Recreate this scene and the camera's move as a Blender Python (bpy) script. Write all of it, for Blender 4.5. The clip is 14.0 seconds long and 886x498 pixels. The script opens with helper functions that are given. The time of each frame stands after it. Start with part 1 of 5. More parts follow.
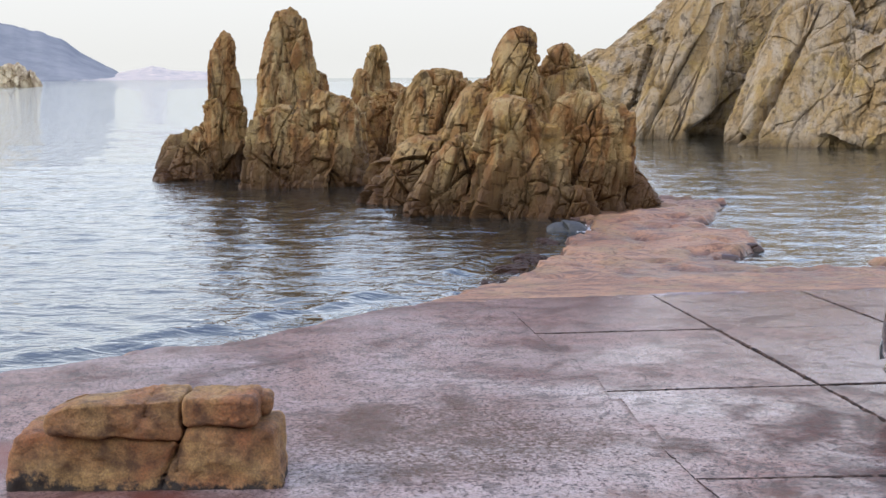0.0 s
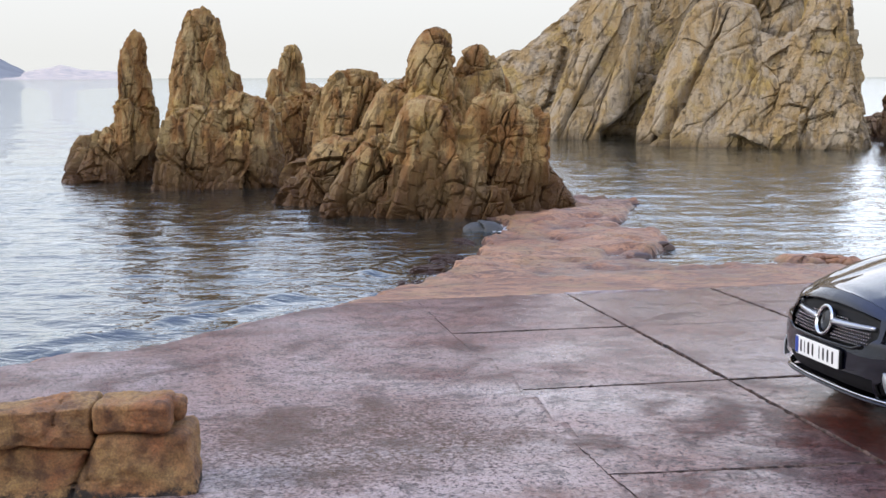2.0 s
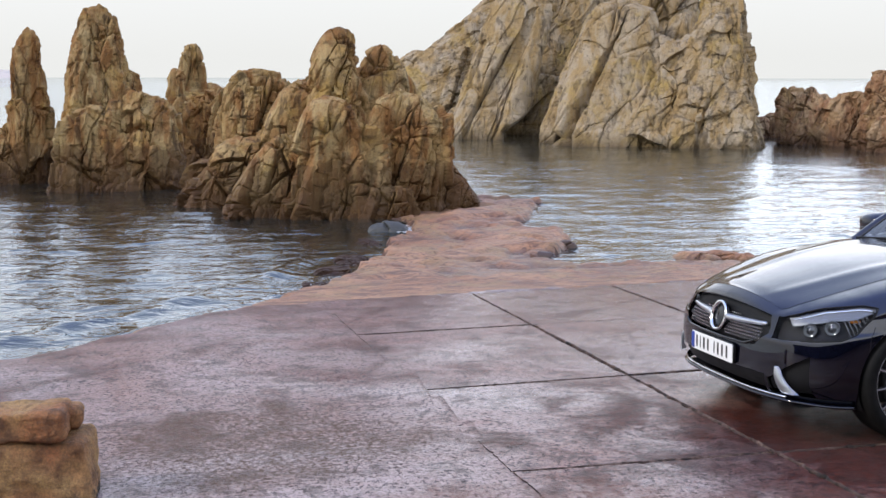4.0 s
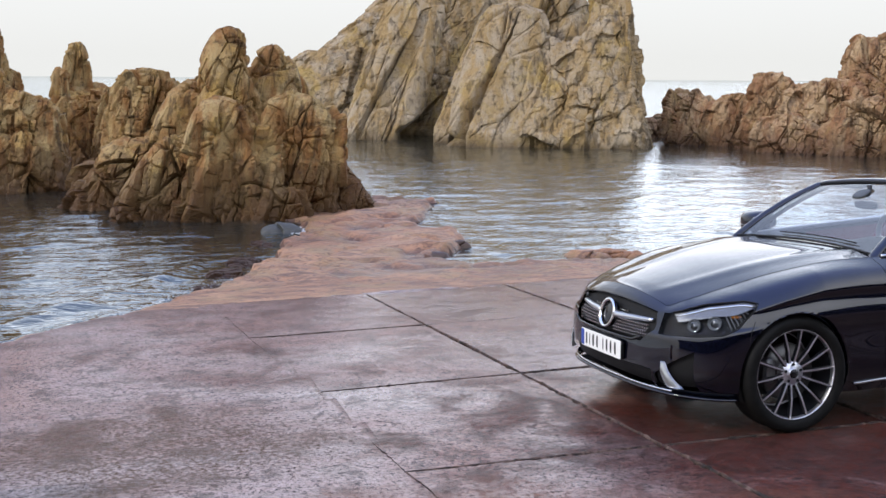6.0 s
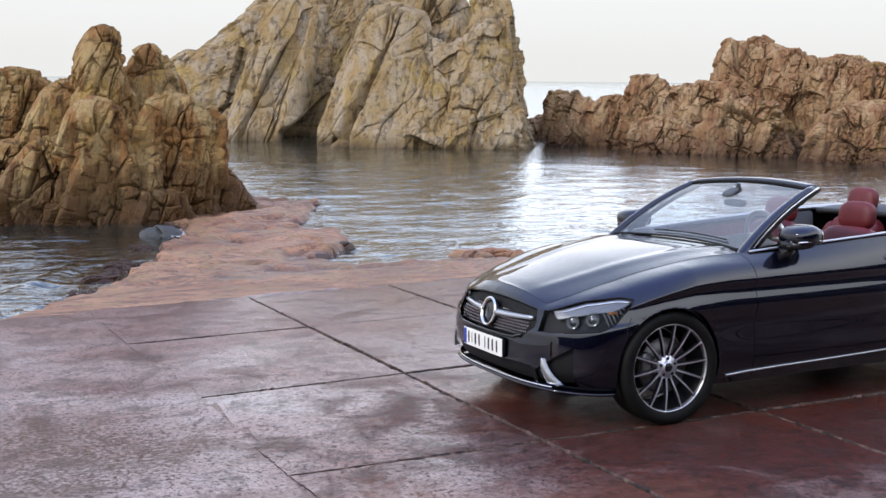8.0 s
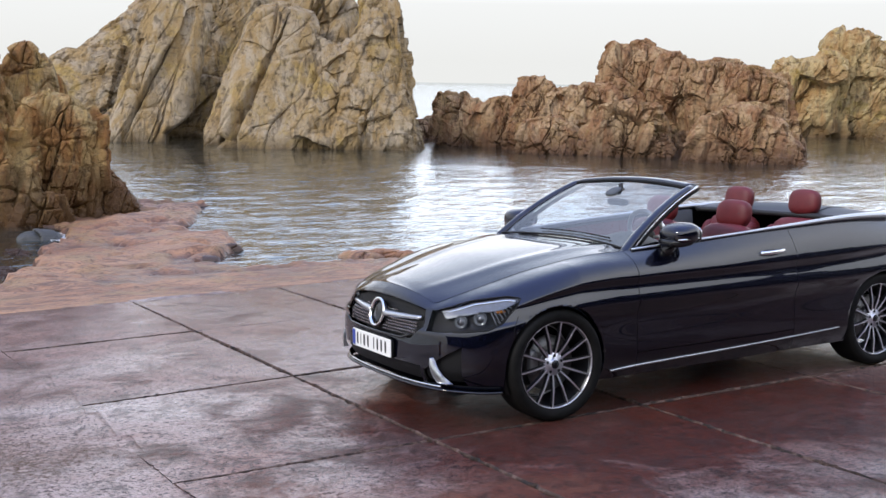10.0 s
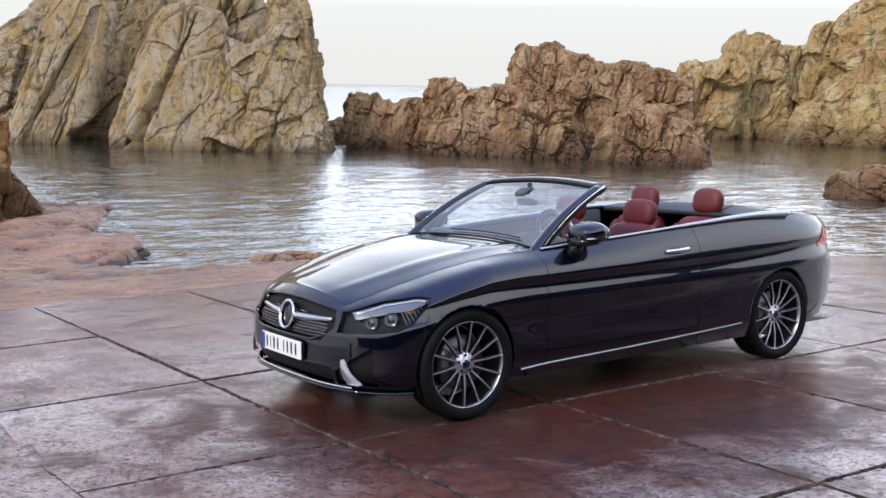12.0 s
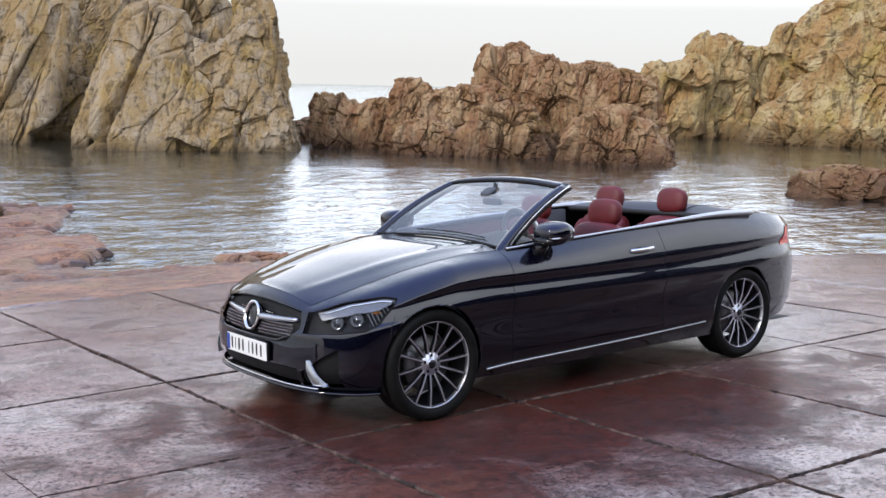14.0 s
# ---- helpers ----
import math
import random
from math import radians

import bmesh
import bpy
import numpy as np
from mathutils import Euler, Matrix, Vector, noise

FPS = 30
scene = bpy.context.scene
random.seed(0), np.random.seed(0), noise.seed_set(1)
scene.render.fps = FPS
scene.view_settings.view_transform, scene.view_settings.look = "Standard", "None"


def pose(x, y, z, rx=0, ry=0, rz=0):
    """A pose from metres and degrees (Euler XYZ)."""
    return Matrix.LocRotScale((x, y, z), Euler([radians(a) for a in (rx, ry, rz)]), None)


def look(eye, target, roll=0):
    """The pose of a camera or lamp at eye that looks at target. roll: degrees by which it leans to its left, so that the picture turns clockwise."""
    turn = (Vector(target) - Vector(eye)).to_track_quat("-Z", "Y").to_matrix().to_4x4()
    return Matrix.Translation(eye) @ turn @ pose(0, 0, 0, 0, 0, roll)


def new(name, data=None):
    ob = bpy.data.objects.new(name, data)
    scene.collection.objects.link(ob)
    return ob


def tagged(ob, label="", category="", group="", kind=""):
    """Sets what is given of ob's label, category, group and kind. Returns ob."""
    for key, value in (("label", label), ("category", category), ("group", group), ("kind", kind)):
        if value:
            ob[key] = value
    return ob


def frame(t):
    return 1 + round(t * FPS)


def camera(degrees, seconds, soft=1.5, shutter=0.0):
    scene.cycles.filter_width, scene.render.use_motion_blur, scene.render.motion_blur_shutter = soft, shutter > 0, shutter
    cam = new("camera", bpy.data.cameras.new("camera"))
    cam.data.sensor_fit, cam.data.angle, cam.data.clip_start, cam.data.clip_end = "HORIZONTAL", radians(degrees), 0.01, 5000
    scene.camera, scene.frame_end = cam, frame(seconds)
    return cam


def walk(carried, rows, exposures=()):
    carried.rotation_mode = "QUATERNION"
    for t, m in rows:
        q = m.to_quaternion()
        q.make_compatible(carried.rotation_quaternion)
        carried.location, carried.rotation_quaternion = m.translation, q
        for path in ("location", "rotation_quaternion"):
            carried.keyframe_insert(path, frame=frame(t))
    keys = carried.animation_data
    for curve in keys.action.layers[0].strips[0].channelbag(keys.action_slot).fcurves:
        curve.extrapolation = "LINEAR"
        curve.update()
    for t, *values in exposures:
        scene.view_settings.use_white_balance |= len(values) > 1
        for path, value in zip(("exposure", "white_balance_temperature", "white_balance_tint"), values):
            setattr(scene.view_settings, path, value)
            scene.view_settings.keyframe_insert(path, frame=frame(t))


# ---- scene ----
# ======== camera: on a fixed head, panning to the right ========
cam = camera(44.86, 14.0)
EYE = 1.666
ROWS = [
    (0.0, 0.0000, 0.0000, 0.0000, 0.000, -9.103, -0.287),
    (0.5, 0.0051, -0.0033, 0.0013, -1.010, -9.095, -0.259),
    (1.0, 0.0080, -0.0058, 0.0027, -2.147, -9.094, -0.220),
    (1.5, 0.0104, -0.0097, 0.0040, -3.245, -9.097, -0.159),
    (2.0, 0.0153, -0.0125, 0.0055, -4.437, -9.094, -0.114),
    (2.5, 0.0206, -0.0148, 0.0063, -5.595, -9.095, -0.055),
    (3.0, 0.0262, -0.0181, 0.0067, -6.880, -9.085, -0.022),
    (5.5, 0.0512, -0.0317, 0.0157, -13.610, -9.071, 0.286),
    (6.0, 0.0574, -0.0336, 0.0151, -15.098, -9.046, 0.349),
    (6.5, 0.0646, -0.0350, 0.0156, -16.516, -9.033, 0.393),
    (7.0, 0.0712, -0.0378, 0.0167, -18.098, -9.019, 0.442),
    (7.5, 0.0759, -0.0409, 0.0158, -19.584, -8.992, 0.531),
    (8.0, 0.0814, -0.0423, 0.0153, -21.257, -8.962, 0.600),
    (10.5, 0.1105, -0.0448, 0.0091, -28.428, -8.788, 0.970),
    (11.0, 0.1154, -0.0458, 0.0059, -29.697, -8.730, 1.017),
    (11.5, 0.1196, -0.0459, 0.0046, -30.791, -8.691, 1.035),
    (12.0, 0.1234, -0.0446, 0.0044, -31.809, -8.669, 1.113),
    (12.5, 0.1258, -0.0448, 0.0048, -32.553, -8.663, 1.120),
    (13.0, 0.1273, -0.0455, 0.0044, -33.168, -8.647, 1.113),
    (13.5, 0.1274, -0.0442, 0.0042, -33.466, -8.632, 1.160),
    (14.0, 0.1282, -0.0443, 0.0043, -33.620, -8.632, 1.183),
]
walk(cam, [(t, pose(x, y, EYE + z, 90 + pitch, 0, yaw) @ pose(0, 0, 0, 0, 0, roll)) for t, x, y, z, yaw, pitch, roll in ROWS])

# ======== sky and sun: a bright veiled evening sky ========
SUN_EL, SUN_AZ = 36.0, -98.0      # elevation; azimuth from +y towards +x
world = bpy.data.worlds.new("sky")
scene.world = world
world.use_nodes = True
wn, wl = world.node_tree.nodes, world.node_tree.links
wn.clear()
sky = wn.new("ShaderNodeTexSky")
sky.sky_type = "NISHITA"
sky.sun_disc = False
sky.sun_elevation, sky.sun_rotation = radians(SUN_EL), radians(SUN_AZ)
sky.dust_density, sky.air_density, sky.ozone_density = 3.0, 1.0, 1.0
# a veil of thin cloud, white and brightest low down, blue-grey overhead
wco = wn.new("ShaderNodeTexCoord")
wsep = wn.new("ShaderNodeSeparateXYZ")
wl.new(wco.outputs["Generated"], wsep.inputs[0])
def veil_ramp(stops):
    r = wn.new("ShaderNodeValToRGB")
    for p_, c_ in stops[1:-1]:
        r.color_ramp.elements.new(p_)
    for i_, (p_, c_) in enumerate(stops):
        r.color_ramp.elements[i_].position = p_
        r.color_ramp.elements[i_].color = (*c_, 1)
    wl.new(wsep.outputs[2], r.inputs[0])
    return r.outputs[0]


LOW_SKY = [(0.02, (0.405, 0.408, 0.402)), (0.072, (0.43, 0.435, 0.435))]
ZENITH = (0.31, 0.42, 0.88)
open_sea = veil_ramp(LOW_SKY + [(0.15, (0.60, 0.62, 0.66)), (0.50, (0.40, 0.46, 0.60)), (0.95, ZENITH)])
over_cove = veil_ramp(LOW_SKY + [(0.14, (1.10, 1.13, 1.22)), (0.34, (0.78, 0.85, 1.00)), (0.60, (0.40, 0.49, 0.70)), (0.95, ZENITH)])
over_land = veil_ramp(LOW_SKY + [(0.30, (0.62, 0.66, 0.72)), (0.58, (1.05, 1.08, 1.16)), (0.78, (0.50, 0.60, 0.88)), (0.97, ZENITH)])


def veil_mix(way, low, high, a, b):
    turn = wn.new("ShaderNodeMapRange")
    turn.interpolation_type = "SMOOTHSTEP"
    wl.new(wsep.outputs[way], turn.inputs[0])
    turn.inputs[1].default_value, turn.inputs[2].default_value = low, high
    both = wn.new("ShaderNodeMix")
    both.data_type = "RGBA"
    wl.new(turn.outputs[0], both.inputs[0])
    wl.new(a, both.inputs[6])
    wl.new(b, both.inputs[7])
    return both.outputs[2]


seaward = veil_mix(0, -0.30, 0.45, open_sea, over_cove)
veil = veil_mix(1, -0.45, 0.15, over_land, seaward)
wveil = wn.new("ShaderNodeMix")
wveil.data_type, wveil.blend_type = "RGBA", "MULTIPLY"
wveil.inputs[0].default_value = 1.0
wl.new(veil, wveil.inputs[6])
wveil.inputs[7].default_value = (22, 22, 22, 1)
wscale = wn.new("ShaderNodeMix")
wscale.data_type = "RGBA"
wscale.inputs[0].default_value = 0.95
wl.new(sky.outputs[0], wscale.inputs[6])
wl.new(wveil.outputs[2], wscale.inputs[7])
wbg = wn.new("ShaderNodeBackground")
wbg.inputs[1].default_value = 0.1
wl.new(wscale.outputs[2], wbg.inputs[0])
wout = wn.new("ShaderNodeOutputWorld")
wl.new(wbg.outputs[0], wout.inputs[0])
sun = new("sun", bpy.data.lights.new("sun", "SUN"))
sun.data.energy, sun.data.angle, sun.data.color = 2.0, radians(6), (1.0, 0.94, 0.84)
sun_way = Vector((math.sin(radians(SUN_AZ)) * math.cos(radians(SUN_EL)), math.cos(radians(SUN_AZ)) * math.cos(radians(SUN_EL)), math.sin(radians(SUN_EL))))
sun.matrix_world = look(sun_way * 50, (0, 0, 0))
scene.view_settings.exposure = 0.0

# ======== materials ========
def mat(name, color=(0.5, 0.5, 0.5), rough=0.5, metal=0.0, **more):
    m = bpy.data.materials.new(name)
    m.use_nodes = True
    b = m.node_tree.nodes["Principled BSDF"]
    b.inputs["Base Color"].default_value = (*color, 1)
    b.inputs["Roughness"].default_value = rough
    b.inputs["Metallic"].default_value = metal
    for key, value in more.items():
        b.inputs[key.replace("_", " ")].default_value = value
    return m


class Nodes:
    """Short hand for wiring one material."""

    def __init__(self, m):
        self.t = m.node_tree
        self.b = self.t.nodes["Principled BSDF"]

    def n(self, kind, **inputs):
        nd = self.t.nodes.new("ShaderNode" + kind)
        for key, value in inputs.items():
            key = key.replace("_", " ")
            if hasattr(value, "is_output"):
                self.t.links.new(value, nd.inputs[key])
            else:
                nd.inputs[key].default_value = value
        return nd

    def pos(self, scale=(1, 1, 1), rot=(0, 0, 0)):
        g = self.t.nodes.new("ShaderNodeNewGeometry")
        m = self.n("Mapping", Vector=g.outputs["Position"])
        m.inputs["Scale"].default_value = scale
        m.inputs["Rotation"].default_value = [radians(a) for a in rot]
        return m.outputs[0]

    def local(self, scale=(1, 1, 1)):
        g = self.t.nodes.new("ShaderNodeTexCoord")
        m = self.n("Mapping", Vector=g.outputs["Object"])
        m.inputs["Scale"].default_value = scale
        return m.outputs[0]

    def noise(self, vec, scale, detail=6.0, rough=0.6, warp=0.0):
        return self.n("TexNoise", Vector=vec, Scale=scale, Detail=detail, Roughness=rough, Distortion=warp).outputs[0]

    def ramp(self, fac, *stops):
        r = self.t.nodes.new("ShaderNodeValToRGB")
        e = r.color_ramp.elements
        while len(e) < len(stops):
            e.new(0.5)
        for el, (p, c) in zip(e, stops):
            el.position = p
            el.color = (*c, 1) if isinstance(c, tuple) else (c, c, c, 1)
        self.t.links.new(fac, r.inputs[0])
        return r.outputs[0]

    def mix(self, fac, a, b, blend="MIX"):
        m = self.t.nodes.new("ShaderNodeMix")
        m.data_type, m.blend_type = "RGBA", blend
        for i, v in ((0, fac), (6, a), (7, b)):
            if hasattr(v, "is_output"):
                self.t.links.new(v, m.inputs[i])
            else:
                m.inputs[i].default_value = (*v, 1) if isinstance(v, tuple) else v
        return m.outputs[2]

    def math(self, op, a, b=0.0):
        m = self.t.nodes.new("ShaderNodeMath")
        m.operation = op
        for i, v in enumerate((a, b)):
            if hasattr(v, "is_output"):
                self.t.links.new(v, m.inputs[i])
            else:
                m.inputs[i].default_value = v
        return m.outputs[0]

    def height(self):
        g = self.t.nodes.new("ShaderNodeNewGeometry")
        return self.n("SeparateXYZ", Vector=g.outputs["Position"]).outputs[2]

    def bump(self, h, strength, dist, before=None):
        b = self.n("Bump", Height=h, Strength=strength, Distance=dist)
        if before is not None:
            self.t.links.new(before, b.inputs["Normal"])
        return b.outputs[0]

    def to(self, socket, name):
        self.t.links.new(socket, self.b.inputs[name])


WATER_Z = -0.75


def rock_material(name, pale, mid, dark, warm, size, wet=0.55, dip=(0, 20, 0), ribs=0.5, lichen=(0.42, 0.265, 0.075)):
    """Jointed granite: pale faces, ochre lichen, brown stain, fine ribs along the joints, a wet reddish foot at the tide line."""
    m = mat(name, mid, 0.85, Specular_IOR_Level=0.25)
    k = Nodes(m)
    p = k.pos()
    big = k.noise(p, 0.55 / size, 5, 0.55, 0.6)
    fine = k.noise(p, 5.0 / size, 8, 0.7)
    grain = k.noise(p, 45.0 / size, 4, 0.7)
    streak = k.noise(k.pos((1.6, 1.6, 0.35), dip), 1.1 / size, 7, 0.65, 0.4)
    rib = k.noise(k.pos((1.0, 1.0, 0.16), dip), 3.6 / size, 6, 0.62, 0.25)
    bed = k.noise(k.pos((0.22, 0.22, 1.0), dip), 2.4 / size, 6, 0.65, 0.5)
    c = k.mix(k.ramp(big, (0.38, 0.0), (0.60, 1.0)), mid, pale)
    c = k.mix(k.ramp(streak, (0.42, 0.9), (0.56, 0.0)), c, warm)
    c = k.mix(k.ramp(k.noise(p, 0.8 / size, 6, 0.65, 0.9), (0.54, 0.0), (0.66, 0.7)), c, lichen)
    c = k.mix(k.ramp(rib, (0.36, 0.65), (0.46, 0.0)), c, dark)
    c = k.mix(k.ramp(bed, (0.32, 0.6), (0.41, 0.0)), c, dark)
    c = k.mix(k.ramp(fine, (0.34, 0.7), (0.46, 0.0)), c, dark)
    c = k.mix(k.ramp(grain, (0.35, 0.35), (0.6, 0.0)), c, dark)
    # tide line
    tide = k.math("ADD", k.height(), k.math("MULTIPLY", k.math("SUBTRACT", k.noise(p, 1.3, 5), 0.5), 1.1))
    band = k.ramp(k.math("SUBTRACT", tide, WATER_Z - 0.05), (0.0, 1.0), (wet, 0.45), (wet * 1.9, 0.0))
    c = k.mix(band, c, tuple(v * 0.27 for v in warm))
    k.to(c, "Base Color")
    k.to(k.ramp(band, (0.3, 0.85), (1.0, 0.4)), "Roughness")
    h1 = k.bump(fine, 0.6, 0.08 * size)
    h2 = k.bump(rib, ribs, 0.22 * size, h1)
    h3 = k.bump(bed, ribs, 0.15 * size, h2)
    k.to(k.bump(grain, 0.5, 0.02 * size, h3), "Normal")
    return m


ROCK_NEAR = rock_material("rock_ochre", (0.42, 0.300, 0.140), (0.33, 0.200, 0.074), (0.024, 0.012, 0.006), (0.25, 0.115, 0.036), 0.6, 1.1)
ROCK_CLIFF = rock_material("rock_pale", (0.44, 0.355, 0.245), (0.38, 0.280, 0.160), (0.060, 0.040, 0.024), (0.35, 0.230, 0.095), 1.1, 0.3, (0, 28, 0), 0.8, (0.40, 0.27, 0.075))
ROCK_RED = rock_material("rock_reddish", (0.47, 0.330, 0.190), (0.37, 0.230, 0.120), (0.055, 0.030, 0.018), (0.28, 0.140, 0.068), 0.8, 0.6, (0, 35, 0), 0.6, (0.33, 0.22, 0.085))
ROCK_FAR = rock_material("rock_yellow", (0.53, 0.425, 0.23), (0.45, 0.325, 0.145), (0.085, 0.055, 0.030), (0.38, 0.22, 0.085), 1.4, 0.8, (0, 40, 0), 0.6, (0.42, 0.31, 0.09))

STONE = mat("seawall_stone", (0.3, 0.2, 0.1), 0.8)
k = Nodes(STONE)
p = k.pos()
c = k.mix(k.ramp(k.noise(p, 2.2, 5, 0.6, 0.5), (0.38, 0.0), (0.60, 1.0)), (0.36, 0.140, 0.050), (0.42, 0.255, 0.095))
c = k.mix(k.ramp(k.noise(p, 9, 6, 0.7), (0.36, 0.85), (0.54, 0.0)), c, (0.10, 0.045, 0.02))
c = k.mix(k.ramp(k.noise(p, 90, 4, 0.7), (0.4, 0.5), (0.62, 0.0)), c, (0.10, 0.06, 0.035))
# black along the foot, with a ragged upper edge
low_black = k.math("ADD", k.height(), k.math("MULTIPLY", k.math("ADD", k.noise(p, 9, 6, 0.75), k.math("MULTIPLY", k.noise(p, 1.8, 3), 0.9)), 0.30))
c = k.mix(k.ramp(k.math("ADD", low_black, 0.035), (0.06, 0.95), (0.10, 0.0)), c, (0.02, 0.016, 0.014))
k.to(c, "Base Color")
k.to(k.bump(k.noise(p, 70, 5, 0.75), 0.9, 0.014, k.bump(k.noise(p, 11, 5, 0.6), 0.35, 0.03)), "Normal")


def paving_material(name, own=0.0):
    """Old sea-washed concrete, pinkish grey, wet in places; the car's reflection is painted in dark red-brown."""
    m = mat(name, (0.3, 0.22, 0.2), 0.5, 0.0, IOR=1.5)
    k = Nodes(m)
    p = k.pos()
    wide = k.noise(p, 0.42, 6, 0.6, 0.8)
    patch = k.noise(p, 1.7, 7, 0.65, 0.5)
    brushed = k.noise(k.pos((1.0, 6.0, 1)), 2.0, 8, 0.72, 0.3)
    grit = k.noise(p, 60, 4, 0.75)
    speck = k.noise(p, 34, 5, 0.75)
    blotch = k.noise(p, 5.0, 7, 0.7, 0.4)
    xyz = k.n("SeparateXYZ", Vector=k.pos()).outputs

    def blot(cx, cy, rx, ry, soft):
        dx = k.math("DIVIDE", k.math("SUBTRACT", xyz[0], cx), rx)
        dy = k.math("DIVIDE", k.math("SUBTRACT", xyz[1], cy), ry)
        d = k.math("SQRT", k.math("ADD", k.math("MULTIPLY", dx, dx), k.math("MULTIPLY", dy, dy)))
        d = k.math("ADD", d, k.math("MULTIPLY", k.math("SUBTRACT", patch, 0.5), soft))
        return k.ramp(d, (0.55, 1.0), (1.0, 0.0))

    c = k.mix(k.ramp(wide, (0.38, 0.0), (0.62, 1.0)), (0.105, 0.018, 0.008), (0.062, 0.018, 0.012))
    # the car's dark reflection on the slabs, put into the colour as a blot
    car_reflection = blot(4.2, 5.0, 3.0, 2.1, 1.6)
    c = k.mix(k.math("MULTIPLY", k.ramp(brushed, (0.50, 0.0), (0.66, 0.75)), k.ramp(car_reflection, (0.2, 1.0), (0.9, 0.15))), c, (0.235, 0.165, 0.160))
    # drier, paler concrete outside that zone; the pale also stands in for sky sheen
    c = k.mix(k.math("MULTIPLY", k.math("SUBTRACT", 1.0, car_reflection), 0.85), c, k.mix(k.ramp(wide, (0.40, 0.0), (0.60, 1.0)), (0.31, 0.190, 0.158), (0.365, 0.275, 0.258)))
    c = k.mix(k.ramp(patch, (0.34, 0.9), (0.52, 0.0)), c, (0.080, 0.020, 0.012))
    c = k.mix(k.ramp(blotch, (0.36, 0.75), (0.50, 0.0)), c, (0.040, 0.020, 0.017))
    c = k.mix(k.ramp(speck, (0.40, 0.9), (0.475, 0.0)), c, (0.014, 0.010, 0.011))
    c = k.mix(k.ramp(grit, (0.40, 0.7), (0.50, 0.0)), c, (0.03, 0.02, 0.02))
    c = k.mix(k.math("MULTIPLY", k.ramp(k.noise(k.pos((1.0, 2.2, 1)), 21, 6, 0.8), (0.55, 0.0), (0.64, 0.6)), k.ramp(car_reflection, (0.3, 1.0), (1.0, 0.25))), c, (0.30, 0.20, 0.19))
    if own:
        oi = k.t.nodes.new("ShaderNodeObjectInfo")
        c = k.mix(own, c, k.ramp(oi.outputs["Random"], (0.0, (0.84, 0.78, 0.76)), (0.5, (1.0, 0.98, 0.98)), (1.0, (1.0, 1.0, 1.0))), "MULTIPLY")
    weed = k.math("MULTIPLY", blot(0.05, 5.75, 1.25, 1.0, 1.5), k.ramp(speck, (0.40, 0.95), (0.60, 0.10)))
    c = k.mix(weed, c, (0.070, 0.038, 0.020))
    c = k.mix(k.math("MULTIPLY", blot(0.6, 4.1, 2.6, 0.75, 1.6), k.ramp(blotch, (0.40, 0.75), (0.62, 0.2))), c, (0.17, 0.060, 0.035))
    c = k.mix(k.math("MULTIPLY", car_reflection, k.ramp(k.noise(p, 13, 7, 0.78, 0.6), (0.38, 0.85), (0.50, 0.0))), c, (0.016, 0.008, 0.006))
    c = k.mix(k.math("MULTIPLY", k.math("ADD", blot(-1.4, 4.35, 1.5, 0.55, 1.0), blot(-2.55, 5.35, 0.65, 0.45, 1.0)), 0.85), c, (0.15, 0.038, 0.024))
    k.to(c, "Base Color")
    # a film of water, thinner on the raised apron, the weed and the painted reflection
    film = k.ramp(k.math("ADD", k.math("MULTIPLY", xyz[0], 0.13), k.math("MULTIPLY", k.math("SUBTRACT", wide, 0.5), 1.8)), (-0.35, 0.35), (0.35, 1.0))
    film = k.math("MULTIPLY", film, k.ramp(weed, (0.0, 1.0), (0.6, 0.25)))
    film = k.math("MULTIPLY", film, k.ramp(car_reflection, (0.2, 1.0), (0.8, 0.30)))
    dry = k.ramp(k.math("ADD", k.math("MULTIPLY", blotch, 0.5), k.math("MULTIPLY", patch, 0.5)), (0.35, 0.35), (0.65, 0.60))
    k.to(dry, "Roughness")
    film = k.math("MULTIPLY", film, k.ramp(patch, (0.36, 0.5), (0.47, 1.0)))
    film = k.math("MULTIPLY", film, k.ramp(blotch, (0.38, 0.5), (0.45, 1.0)))
    k.to(k.math("MULTIPLY", film, k.ramp(speck, (0.42, 0.1), (0.475, 1.0))), "Coat Weight")
    k.to(k.math("MULTIPLY", k.ramp(blotch, (0.35, 0.05), (0.65, 0.18)), k.ramp(car_reflection, (0.3, 1.0), (0.9, 0.45))), "Coat Roughness")
    k.b.inputs["Coat IOR"].default_value = 2.1
    k.b.inputs["Specular IOR Level"].default_value = 0.12
    b1 = k.bump(speck, 0.4, 0.008)
    b2 = k.bump(grit, 0.5, 0.005, b1)
    k.to(k.bump(blotch, 0.22, 0.02, b2), "Normal")
    wet1 = k.bump(k.noise(p, 9, 3, 0.55), 1.0, 0.005)
    k.to(k.bump(speck, 1.0, 0.0020, wet1), "Coat Normal")
    return m


PAVING = paving_material("old_concrete", 0.8)
APRON = paving_material("old_concrete_apron")

JOINT = mat("joint_dirt", (0.05, 0.035, 0.03), 0.9)
k = Nodes(JOINT)
k.to(k.ramp(k.noise(k.pos(), 14, 6, 0.7), (0.40, (0.012, 0.009, 0.008)), (0.50, (0.05, 0.028, 0.020)), (0.62, (0.13, 0.085, 0.07))), "Base Color")
k.to(k.bump(k.noise(k.pos(), 60, 4, 0.7), 0.8, 0.01), "Normal")

